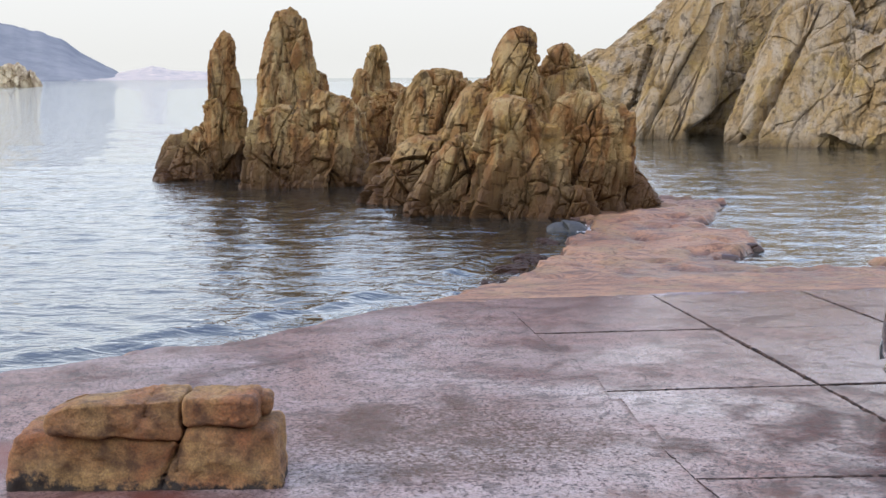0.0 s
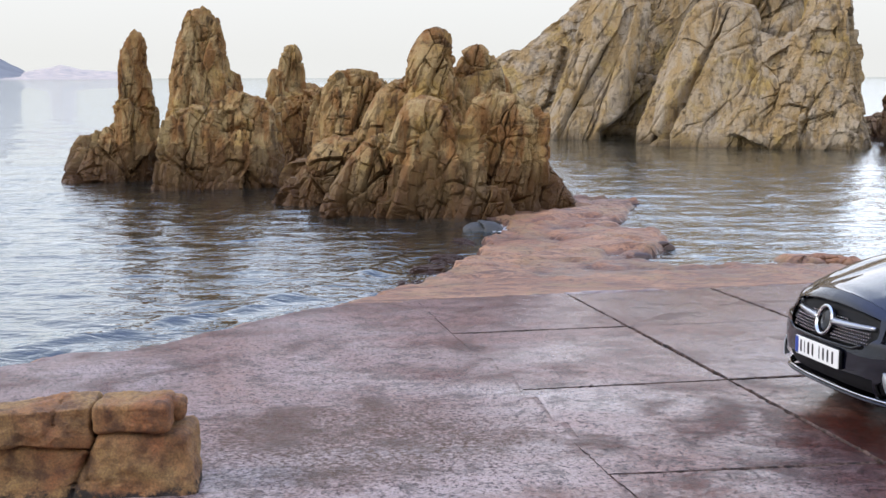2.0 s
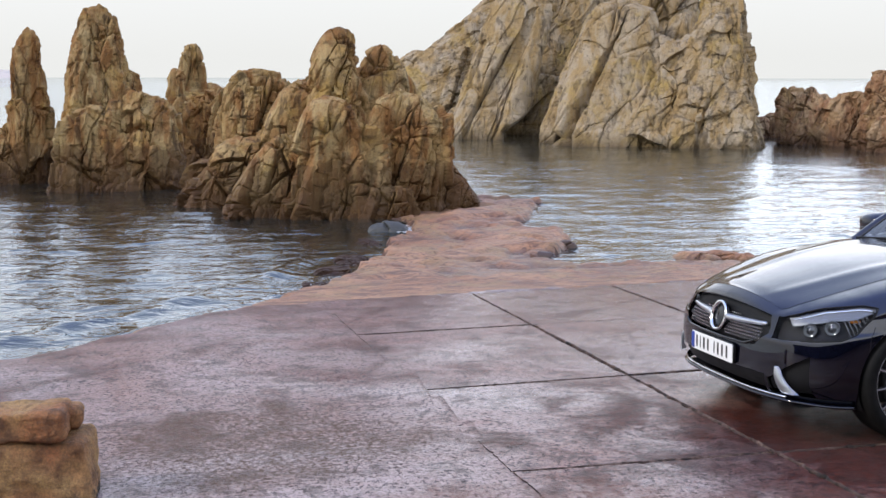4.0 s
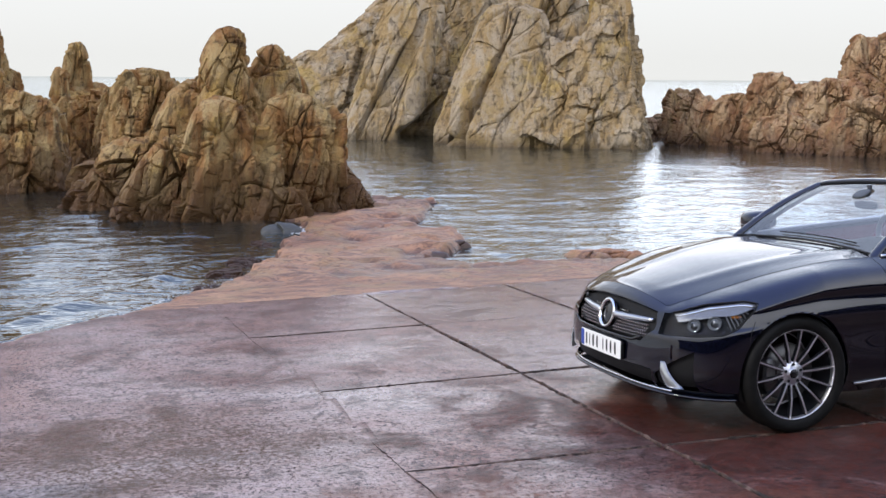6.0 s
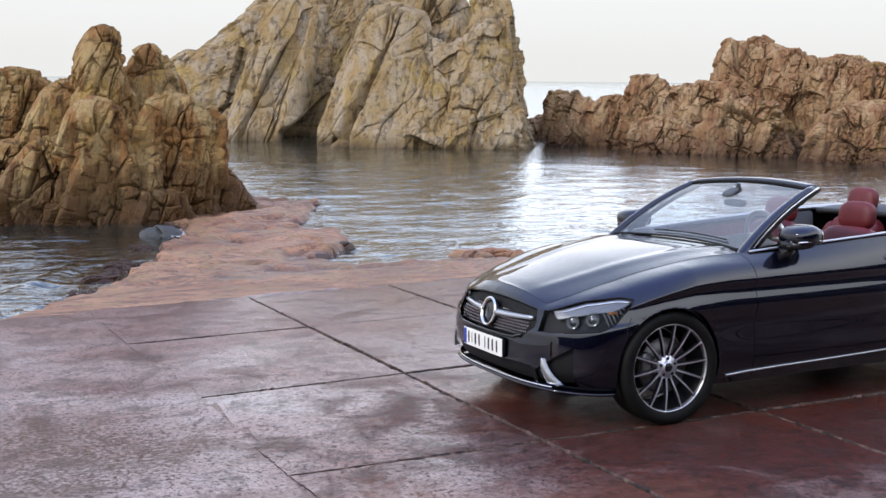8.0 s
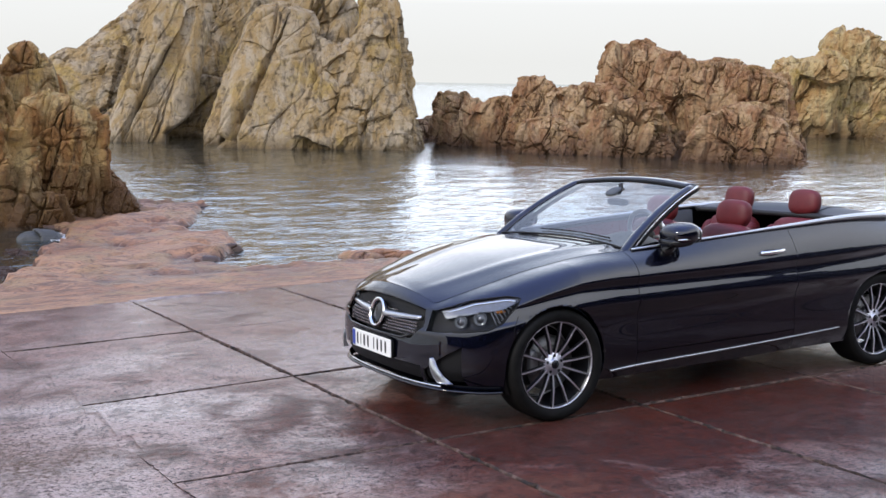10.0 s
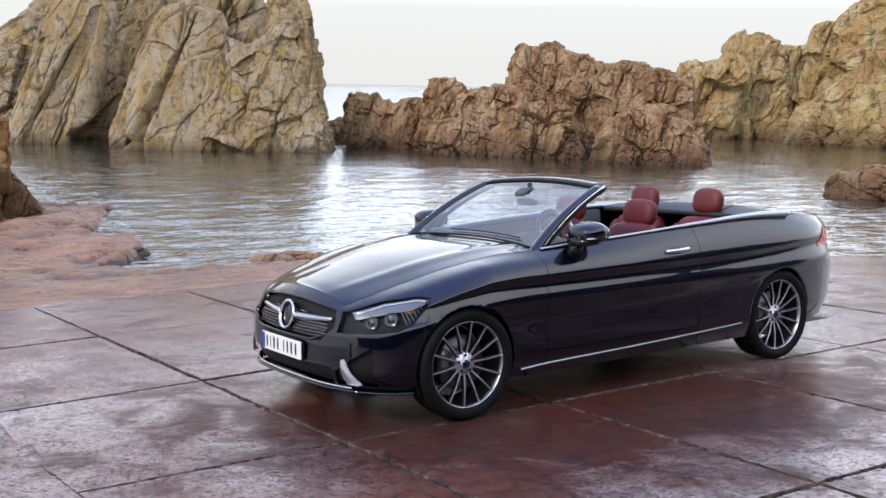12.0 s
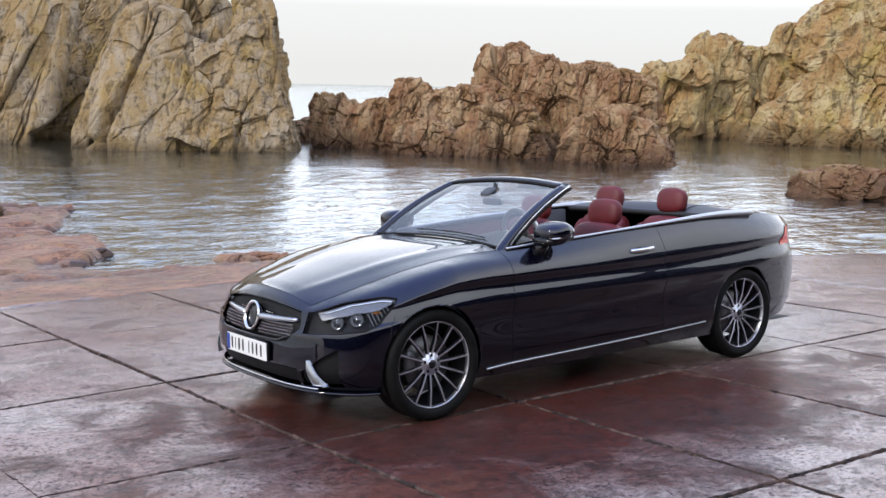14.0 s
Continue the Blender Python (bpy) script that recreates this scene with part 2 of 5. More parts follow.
SHELF = mat("pink_granite_shelf", (0.45, 0.26, 0.17), 0.6)
k = Nodes(SHELF)
p = k.pos()
c = k.mix(k.ramp(k.noise(p, 0.8, 6, 0.6, 0.8), (0.36, 0.0), (0.64, 1.0)), (0.25, 0.115, 0.060), (0.40, 0.215, 0.115))
c = k.mix(k.ramp(k.noise(k.pos((1, 2.6, 1)), 2.6, 6, 0.7, 0.5), (0.38, 0.9), (0.53, 0.0)), c, (0.115, 0.055, 0.034))
c = k.mix(k.ramp(k.noise(p, 1.5, 6, 0.7, 0.6), (0.50, 0.0), (0.62, 0.75)), c, (0.26, 0.165, 0.075))
c = k.mix(k.ramp(k.noise(k.pos((1, 1.8, 1)), 13, 6, 0.75), (0.40, 0.85), (0.49, 0.0)), c, (0.085, 0.045, 0.03))
low = k.math("ADD", k.height(), k.math("MULTIPLY", k.noise(p, 2.0, 5, 0.7), 0.12))
c = k.mix(k.ramp(k.math("SUBTRACT", low, WATER_Z), (0.03, 1.0), (0.14, 0.0)), c, (0.045, 0.024, 0.016))
k.to(c, "Base Color")
k.to(k.ramp(k.math("SUBTRACT", low, WATER_Z), (0.02, 0.12), (0.14, 0.55)), "Roughness")
k.to(k.bump(k.noise(p, 30, 5, 0.7), 0.4, 0.02, k.bump(k.noise(p, 3, 6, 0.65), 0.5, 0.08)), "Normal")

def sea_material():
    """Clear water over dark ground: what is not mirrored is seen through it."""
    m = bpy.data.materials.new("sea_water")
    m.use_nodes = True
    t = m.node_tree
    k = Nodes(m)
    w1 = k.noise(k.pos((0.45, 1.2, 1), (0, 0, 14)), 0.75, 2, 0.45, 0.5)
    w2 = k.noise(k.pos((0.55, 1.35, 1), (0, 0, -10)), 3.4, 2, 0.5, 0.8)
    w3 = k.noise(k.pos((0.8, 1.4, 1), (0, 0, 20)), 10.0, 2, 0.5, 0.4)
    nrm = k.bump(w3, 0.9, 0.011, k.bump(w2, 0.9, 0.034, k.bump(w1, 0.9, 0.04)))
    gl = k.n("BsdfGlossy", Color=(0.90, 0.93, 0.95, 1), Roughness=0.015, Normal=nrm)
    tr = k.n("BsdfTransparent")
    tr.inputs[0].default_value = (0.42, 0.54, 0.58, 1)
    fr = k.n("Fresnel", IOR=1.72, Normal=nrm)
    gloss = k.ramp(fr.outputs[0], (0.05, 0.03), (0.30, 0.48), (0.55, 0.86))
    mx = t.nodes.new("ShaderNodeMixShader")
    t.links.new(gloss, mx.inputs[0])
    murk = k.n("BsdfDiffuse", Color=(0.022, 0.032, 0.034, 1), Normal=nrm)
    body = t.nodes.new("ShaderNodeMixShader")
    body.inputs[0].default_value = 0.5
    t.links.new(tr.outputs[0], body.inputs[1])
    t.links.new(murk.outputs[0], body.inputs[2])
    t.links.new(body.outputs[0], mx.inputs[1])
    t.links.new(gl.outputs[0], mx.inputs[2])
    t.nodes.remove(k.b)
    t.links.new(mx.outputs[0], t.nodes["Material Output"].inputs[0])
    return m


SEA = sea_material()
SEABED = mat("dark_seabed", (0.03, 0.03, 0.025), 0.8)
k = Nodes(SEABED)
deep = k.ramp(k.math("SUBTRACT", k.math("ADD", k.height(), k.math("MULTIPLY", k.noise(k.pos(), 2.0, 5, 0.7), 0.3)), WATER_Z - 0.6), (0.0, 0.0), (0.75, 1.0))
c = k.mix(k.ramp(k.noise(k.pos(), 2.4, 6, 0.7), (0.4, 0.0), (0.62, 1.0)), (0.035, 0.020, 0.014), (0.14, 0.065, 0.035))
k.to(k.mix(deep, (0.012, 0.022, 0.026), c), "Base Color")

# near-black, so that the car's flank mirrors something dark
BANK = mat("dark_bank", (0.03, 0.035, 0.02), 0.9)
k = Nodes(BANK)
k.to(k.mix(k.ramp(k.noise(k.pos(), 1.5, 7, 0.7), (0.4, 0.0), (0.65, 1.0)), (0.012, 0.013, 0.014), (0.040, 0.042, 0.048)), "Base Color")

ISLET = mat("sunlit_far_rock", (0.5, 0.4, 0.25), 0.9)
k = Nodes(ISLET)
k.to(k.mix(k.ramp(k.noise(k.pos((1, 1, 0.4)), 0.35, 6, 0.7), (0.42, 0.0), (0.60, 1.0)), (0.30, 0.22, 0.13), (0.62, 0.52, 0.34)), "Base Color")
# haze of the distance is put into the colours of hill and shore
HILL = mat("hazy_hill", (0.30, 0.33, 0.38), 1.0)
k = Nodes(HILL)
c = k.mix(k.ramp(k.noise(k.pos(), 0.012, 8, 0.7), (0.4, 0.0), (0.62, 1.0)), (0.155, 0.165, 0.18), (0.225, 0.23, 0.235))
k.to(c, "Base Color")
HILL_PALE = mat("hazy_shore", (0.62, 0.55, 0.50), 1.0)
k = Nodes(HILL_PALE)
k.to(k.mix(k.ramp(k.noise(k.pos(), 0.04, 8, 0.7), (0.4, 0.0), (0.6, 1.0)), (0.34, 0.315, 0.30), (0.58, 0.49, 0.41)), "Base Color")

# ======== helpers for building ========
def mesh_object(name, verts, faces, material, parent=None, smooth=False):
    me = bpy.data.meshes.new(name)
    me.from_pydata([tuple(v) for v in verts] if not isinstance(verts, np.ndarray) else verts.tolist(), [], faces if isinstance(faces, list) else faces.tolist())
    me.materials.append(material)
    if smooth:
        me.polygons.foreach_set("use_smooth", np.ones(len(me.polygons), dtype=bool))
    me.update()
    ob = new(name, me)
    ob.parent = parent
    return ob


def part(name, bm, material, parent, label="", smooth=True):
    """One bmesh as one mesh object under a thing or a part."""
    me = bpy.data.meshes.new(name)
    bm.normal_update()
    bm.to_mesh(me)
    bm.free()
    me.materials.append(material)
    if smooth:
        me.polygons.foreach_set("use_smooth", np.ones(len(me.polygons), dtype=bool))
    ob = new(name, me)
    ob.parent = parent
    return tagged(ob, label)


def grid_faces(nu, nv, closed=False):
    """Quads of a grid whose point (i, j) has the number j * nu + i."""
    i, j = np.meshgrid(np.arange(nu if closed else nu - 1), np.arange(nv - 1))
    i, j = i.ravel(), j.ravel()
    i2 = (i + 1) % nu
    return np.stack([j * nu + i, j * nu + i2, (j + 1) * nu + i2, (j + 1) * nu + i], 1)


def hashed(ix, iy, iz, salt=0):
    h = (ix.astype(np.int64) * 73856093) ^ (iy.astype(np.int64) * 19349663) ^ (iz.astype(np.int64) * 83492791) ^ np.int64(salt * 2654435761 + 12345)
    h = (h ^ (h >> 13)) * np.int64(1274126177)
    h = h ^ (h >> 16)
    return (h & 0xFFFFF) / float(0xFFFFF)


def value_noise(P, salt=0):
    """Smooth noise, -1 to 1, at the points P (n, 3)."""
    f = np.floor(P)
    u = P - f
    u = u * u * (3 - 2 * u)
    f = f.astype(np.int64)
    out = 0
    for a in (0, 1):
        for b in (0, 1):
            for c in (0, 1):
                w = (u[:, 0] if a else 1 - u[:, 0]) * (u[:, 1] if b else 1 - u[:, 1]) * (u[:, 2] if c else 1 - u[:, 2])
                out = out + w * hashed(f[:, 0] + a, f[:, 1] + b, f[:, 2] + c, salt)
    return out * 2 - 1


def fbm(P, octaves, salt=0):
    out, amp = 0, 1.0
    for o in range(octaves):
        out = out + amp * value_noise(P * 2 ** o, salt + o)
        amp *= 0.5
    return out


def blocks(P, salt=0):
    """Irregular blocks: a height of its own for each, its tilt, and how near the joint is (0 in the joint)."""
    f = np.floor(P).astype(np.int64)
    best, second = np.full(len(P), 9.0), np.full(len(P), 9.0)
    value, tilt = np.zeros(len(P)), np.zeros(len(P))
    for a in (-1, 0, 1):
        for b in (-1, 0, 1):
            for c in (-1, 0, 1):
                ix, iy, iz = f[:, 0] + a, f[:, 1] + b, f[:, 2] + c
                q = np.stack([ix + 0.2 + 0.6 * hashed(ix, iy, iz, salt + 1), iy + 0.2 + 0.6 * hashed(ix, iy, iz, salt + 2), iz + 0.2 + 0.6 * hashed(ix, iy, iz, salt + 3)], 1)
                d = q - P
                r = np.sqrt((d * d).sum(1))
                near = r < best
                second = np.where(near, best, np.minimum(second, r))
                value = np.where(near, hashed(ix, iy, iz, salt + 4) * 2 - 1, value)
                tilt = np.where(near, d[:, 0] * (hashed(ix, iy, iz, salt + 5) - 0.5) + d[:, 2] * (hashed(ix, iy, iz, salt + 6) - 0.5), tilt)
                best = np.where(near, r, best)
    return value, tilt, second - best


def fracture(P, size, dip, salt, long=0.36, strength=1.0):
    """How far jointed rock stands out at the world points P; size: metres across a block; dip: lean of the joints in degrees; long: how much the blocks are drawn out along the joints."""
    s, c = math.sin(radians(dip)), math.cos(radians(dip))
    warp = 0.07 * size
    Q = P + warp * np.stack([fbm(P / size * 0.8, 3, salt + 20), fbm(P / size * 0.8, 3, salt + 30), fbm(P / size * 0.8, 3, salt + 40)], 1)
    Q = np.stack([(Q[:, 0] * c - Q[:, 2] * s), Q[:, 1], (Q[:, 0] * s + Q[:, 2] * c) * long], 1)
    out = 0.05 * fbm(P / size * 2.6, 5, salt + 60)
    # only some of the joints gape
    gape = np.clip((0.8 if size < 0.7 else 0.3) + 1.5 * value_noise(P / size * 0.8, salt + 70), 0.0, 1.9)
    for scale, push, lean, cut, thin in ((0.42, 0.42, 0.95, 0.26, 0.030), (1.0, 0.17, 0.52, 0.24, 0.035), (2.3, 0.055, 0.24, 0.11, 0.045), (5.2, 0.016, 0.08, 0.03, 0.07)):
        v, t, e = blocks(Q / size * scale + 7.7 * scale, salt + int(10 * scale))
        out = out + push * v + lean * t - cut * gape * np.exp(-(e / thin) ** 2)
    return size * strength * out


def crag(row, size, dip, salt, detail, material, parent, name="crag", long=0.36, strength=1.0, clefts=(), back=0.0):
    """A leaning column of jointed rock that stands in the water. row: x, y, half width, half depth, top, lean of the top to the side, width at the top, and at need its own block size, strength and length of block."""
    x, y, w, d, top, lean, narrow = row[:7]
    if len(row) > 7:
        size, strength, long = row[7:10]
    az = math.atan2(x, y)
    foot = WATER_Z - 0.5
    top = top + 0.12 * size
    narrow = min(0.95, narrow * 1.22)
    nu, nv = detail, int(detail * 0.9)
    # more points on the seaward half, which is the one that shows
    th = np.linspace(0, 2 * np.pi, nu, endpoint=False)
    th = th - 0.35 * np.sin(th + np.pi / 2) * 1.0
    ph = 1 - (1 - np.linspace(0, 1, nv)) ** 1.4
    T, F = np.meshgrid(th, ph)
    T, F = T.ravel(), F.ravel()
    n = 3.2
    rho = (np.abs(np.cos(T)) ** n + np.abs(np.sin(T)) ** n) ** (-1 / n)
    tall = top - foot
    cap = np.clip(1 - F ** 12, 0, 1) ** 0.5
    taper = 1.12 + (narrow - 1.12) * F ** 1.15
    a, b = w * rho * np.cos(T) * cap * taper, d * rho * np.sin(T) * cap * taper
    a = a + lean * F
    b = b + (0.25 * d + back) * F
    ca, sa = math.cos(az), math.sin(az)
    P = np.stack([x + a * ca + b * sa, y - a * sa + b * ca, foot + tall * F], 1)
    out = np.stack([np.cos(T) * ca + np.sin(T) * sa, -np.cos(T) * sa + np.sin(T) * ca, 0.2 + 1.2 * F ** 10], 1)
    out /= np.linalg.norm(out, axis=1)[:, None]
    disp = fracture(P, size, dip, salt, long, strength)
    ease = np.minimum(1, (0.3 + cap))
    room = 0.42 * w * np.maximum(cap * taper, 0.3)
    disp = np.clip(disp, -room, room) * ease
    # open clefts: from a wide foot to a narrow head, in azimuth and height
    for a0, z0, a1, z1, wide, deep in clefts:
        side = (np.arctan2(P[:, 0], P[:, 1]) - radians(a0)) * np.hypot(P[:, 0], P[:, 1])
        run = radians(a1 - a0) * math.hypot(x, y)
        s = np.clip((P[:, 2] - z0) / (z1 - z0), 0, 1)
        gap = np.abs(side - run * s + 0.12 * fbm(P * 1.3, 3, 66)) / (wide * (1.02 - s))
        disp = disp - deep * (1 - s) ** 0.5 * np.exp(-gap ** 4) * (P[:, 2] < z1)
    P = P + out * disp[:, None]
    step, lift, _ = blocks(P / size * 1.3, salt + 79)
    P[:, 2] += size * strength * ((0.45 if size > 0.6 else 0.14) * fbm(P / size * 0.9, 3, salt + 77) + 0.07 * step + 0.10 * lift) * F ** 4
    P = np.concatenate([P, P[-nu:].mean(0, keepdims=True)])
    faces = grid_faces(nu, nv, True).tolist()
    last = (nv - 1) * nu
    faces += [[last + i, last + (i + 1) % nu, nv * nu] for i in range(nu)]
    return mesh_object(name, P, faces, material, parent)


def islet(name, rows, size, dip, salt, detail, material, label, category="rock", long=0.36, strength=1.0, clefts=(), back=0.0):
    base = new(name)
    tagged(base, label, category)
    for row in rows:
        crag(row, size, dip, salt, detail, material, base, "crag", long, strength, clefts, back)
    return base


# ======== water, ground ========
SLOPE_X, SLOPE_Y = 0.0016, -0.0563


def ramp_z(x, y):
    """The slipway's plane, which falls towards the sea."""
    return SLOPE_X * x + SLOPE_Y * y


SHORE = np.array([(-40, -2), (-16, 4.2), (-8, 6.4), (-4.6, 7.5), (-3.5, 8.15), (-2.79, 8.75), (-1.72, 9.49), (-0.49, 10.85), (0.1, 11.58), (0.98, 12.84), (1.56, 14.1), (2.0, 15.6),
                  (2.5, 16.9), (2.2, 19.5), (4.0, 21.2), (5.3, 20.3), (4.17, 17.2), (4.6, 16.0), (4.38, 14.89), (3.63, 13.97), (4.16, 13.29), (5.14, 13.4), (6.1, 13.2), (9.0, 11.6),
                  (12.74, 9.58), (13.98, 9.19), (18, 7.2), (26, 2), (44, -6)], dtype=float)


def inside_shore(X, Y):
    """Signed distance to the water's edge, positive on land."""
    poly = np.vstack([SHORE, [(60, -60), (-60, -60)]])
    best, side = np.full(X.shape, 1e9), np.zeros(X.shape, dtype=bool)
    for (x0, y0), (x1, y1) in zip(poly, np.roll(poly, -1, 0)):
        dx, dy = x1 - x0, y1 - y0
        s = np.clip(((X - x0) * dx + (Y - y0) * dy) / (dx * dx + dy * dy), 0, 1)
        best = np.minimum(best, np.hypot(X - x0 - s * dx, Y - y0 - s * dy))
        cross = ((y0 > Y) != (y1 > Y)) & (X < (x1 - x0) * (Y - y0) / (y1 - y0 + 1e-12) + x0)
        side ^= cross
    return np.where(side, best, -best)


# slab field: joints that run out to sea (x at y=4 and at y=11) and joints across (y at x=1 and at x=8)
RUNS = [(1.33, 0.54), (2.75, 2.22), (4.2, 3.88), (5.66, 5.5), (7.15, 7.1), (8.7, 8.65), (10.2, 10.1)]
CROSS = [(1.1, 1.1), (3.13, 3.2), (4.98, 5.27), (6.82, 7.5), (8.95, 9.7), (11.0, 12.0)]


def joint_at(i, j):
    """Where run i meets cross joint j."""
    (xa, xb), (ya, yb) = RUNS[i], CROSS[j]
    x, y = xa, ya
    for _ in range(6):
        y = ya + (yb - ya) * (x - 1) / 7
        x = xa + (xb - xa) * (y - 4) / 7
    return x, y


def in_slabs(X, Y):
    left = RUNS[0][0] + (RUNS[0][1] - RUNS[0][0]) * (Y - 4) / 7
    right = RUNS[-1][0] + (RUNS[-1][1] - RUNS[-1][0]) * (Y - 4) / 7
    far = CROSS[-1][0] + (CROSS[-1][1] - CROSS[-1][0]) * (X - 1) / 7
    return (X > left + 0.11) & (X < right - 0.03) & (Y < far - 0.03) & (Y > CROSS[0][0] + 0.1)


def ground_height(X, Y):
    P = np.stack([X, Y, 0 * X], 1)
    d = inside_shore(X, Y) + 0.16 * fbm(P * 1.1, 4, 3) + 0.05 * fbm(P * 5, 3, 8)
    z = ramp_z(X, Y)
    v1, t1, e1 = blocks(np.stack([X * 0.9 + 0.3 * Y, Y * 1.3 - 0.2 * X, 0 * X], 1) + 0.25 * fbm(P, 3, 90)[:, None], 88)
    shelf = WATER_Z + 0.105 + 0.035 * v1 + 0.08 * t1 - 0.04 * np.exp(-(e1 / 0.06) ** 2) + 0.04 * fbm(P * 0.9, 4, 21) + 0.02 * fbm(P * 4, 3, 25)
    out = np.clip((Y - 11.0 - 0.1 * X) / 1.6, 0, 1)
    z = np.where(Y > 10.8, np.maximum(z, shelf) * out + z * (1 - out), z)
    z = z + 0.004 * fbm(P * 1.5, 3, 33)
    edge = WATER_Z - 0.02 + np.where(d > 0, np.where(Y > 11.6, 2.6, 0.62) * d, 0.45 * d)
    soft = 0.03
    z = -soft * np.logaddexp(-z / soft, -edge / soft)
    z = np.maximum(z, -3.0)
    return np.where(in_slabs(X, Y), np.minimum(z, ramp_z(X, Y) - 0.045), z)


def ground_sheet():
    def steps(a, b, fine, far):
        inner = np.arange(a, b + 1e-6, fine)
        out = [inner[0] - far * (1.58 ** i - 1) for i in range(1, 21)][::-1]
        out2 = [inner[-1] + far * (1.58 ** i - 1) for i in range(1, 21)]
        return np.concatenate([out, inner, out2])
    gx, gy = steps(-6.0, 15.0, 0.07, 0.4), steps(2.0, 21.5, 0.07, 0.4)
    X, Y = [a.ravel() for a in np.meshgrid(gx, gy)]
    Z = ground_height(X, Y)
    ob = mesh_object("ground", np.stack([X, Y, Z], 1), grid_faces(len(gx), len(gy)), APRON, None, True)
    ob.data.materials.append(SHELF)
    C = X.reshape(len(gy), len(gx))
    cx = (X.reshape(C.shape)[:-1, :-1]).ravel()
    cy = (Y.reshape(C.shape)[:-1, :-1]).ravel()
    far = 10.95 + 0.143 * (cx - 1)
    wob = 0.12 * fbm(np.stack([cx * 0.8, cy * 0.8, 0 * cx], 1), 3, 50)
    left_edge = inside_shore(cx, cy) < 0.25 + wob
    pink = (cy > np.where(cx > 0.4, far, 10.8) + wob) | (left_edge & (cx < 2))
    ob.data.materials.append(SEABED)
    cz = (Z.reshape(C.shape)[:-1, :-1]).ravel()
    ob.data.polygons.foreach_set("material_index", np.where(cz < WATER_Z - 0.03, 2, pink).astype(np.int32))
    return tagged(ob, "sea-washed concrete slipway apron running into pink granite shelf", "ground", kind="structure")


def sea_sheet():
    r = np.concatenate([np.linspace(5, 32, 540), 32 * 1.035 ** np.arange(1, 143)])
    r[-1] = 4300
    a = np.radians(np.concatenate([np.arange(-180, -30, 3), np.arange(-30, 62, 0.27), np.arange(62, 180.1, 3)]))
    R, A = np.meshgrid(r, a)
    X, Y = (R * np.sin(A)).ravel(), (R * np.cos(A)).ravel()
    P = np.stack([X * 0.7, Y * 1.5, 0 * X], 1)
    fade = np.clip(1.2 - R.ravel() / 60, 0, 1)
    Z = WATER_Z + fade * (0.016 * fbm(P * 0.8, 2, 71) + 0.021 * fbm(P * 2.1 + 0.2 * fbm(P, 2, 73)[:, None], 2, 75))
    # a low swell that comes in along the open shore
    near = (R.ravel() < 16) & (np.abs(X + 1) < 6)
    d = np.full(X.shape, 9.0)
    d[near] = inside_shore(X[near], Y[near])
    w = fbm(P * 0.5, 2, 78)
    Z += np.where(X < 0.6, 1.0, 0.0) * (0.035 * np.exp(-((d + 0.22 + 0.10 * w) / 0.10) ** 2) + 0.065 * np.exp(-((d + 0.85 + 0.2 * w) / 0.14) ** 2)) * (0.6 + 0.5 * w)
    ob = mesh_object("sea", np.stack([X, Y, Z], 1), grid_faces(len(r), len(a))[:, ::-1], SEA, None, True)
    return tagged(ob, "rippled grey-blue sea reflecting a pale sky", "water", kind="structure")


def foam_line():
    """Thin scraps of foam along the wash of the open shore and in the pool by the islet."""
    rng = np.random.default_rng(5)
    verts, faces = [], []

    def scrap(x, y, r):
        n = 7
        k0 = len(verts)
        ph = rng.uniform(0, 6.28)
        for q in range(n):
            rr = r * rng.uniform(0.5, 1.2)
            verts.append((x + 1.8 * rr * math.cos(ph + q * 6.283 / n), y + rr * math.sin(ph + q * 6.283 / n), WATER_Z + 0.030 + rng.uniform(0, 0.006)))
        faces.append(list(range(k0, k0 + n)))
    run = SHORE[3:10]
    for (x0, y0), (x1, y1) in zip(run, run[1:]):
        ln = math.hypot(x1 - x0, y1 - y0)
        for _ in range(int(ln * 90)):
            s = rng.random()
            off = -abs(rng.normal(0.0, 0.12))
            nx, ny = -(y1 - y0) / ln, (x1 - x0) / ln
            scrap(x0 + (x1 - x0) * s - nx * off + rng.normal(0, 0.02), y0 + (y1 - y0) * s - ny * off, rng.uniform(0.003, 0.008))
    for _ in range(500):
        scrap(2.33 + rng.normal(0, 0.13), 16.7 + rng.normal(0, 0.22), rng.uniform(0.006, 0.022))
    ob = mesh_object("foam", np.array(verts), faces, mat("sea_foam", (0.55, 0.57, 0.58), 0.6))
    return tagged(ob, "thin scraps of white foam along the water's edge", "foam", kind="stuff")


ground = ground_sheet()
sea = sea_sheet()
sea.visible_shadow = False
foam_line()

# ======== rocks ========
STACK_A = [
    (-5.35, 26.23, 0.49, 0.39, 2.80, 0.13, 0.42), (-5.82, 26.21, 1.10, 0.64, 0.54, 0.18, 0.35), (-7.23, 29.30, 0.59, 0.46, 0.16, 0.15, 0.50),
]
STACK_B = [
    (-3.82, 25.42, 0.66, 0.50, 3.22, 0.30, 0.66), (-3.69, 25.17, 0.88, 0.52, 1.95, 0.28, 0.50), (-3.13, 26.01, 0.34, 0.27, 1.85, 0.08, 0.70), (-3.73, 24.19, 0.88, 0.43, 1.02, 0.03, 0.45),
    (-2.70, 24.40, 0.96, 0.56, 1.32, 0.12, 0.60), (-4.13, 24.33, 0.49, 0.29, 0.00, 0.13, 0.50),
]
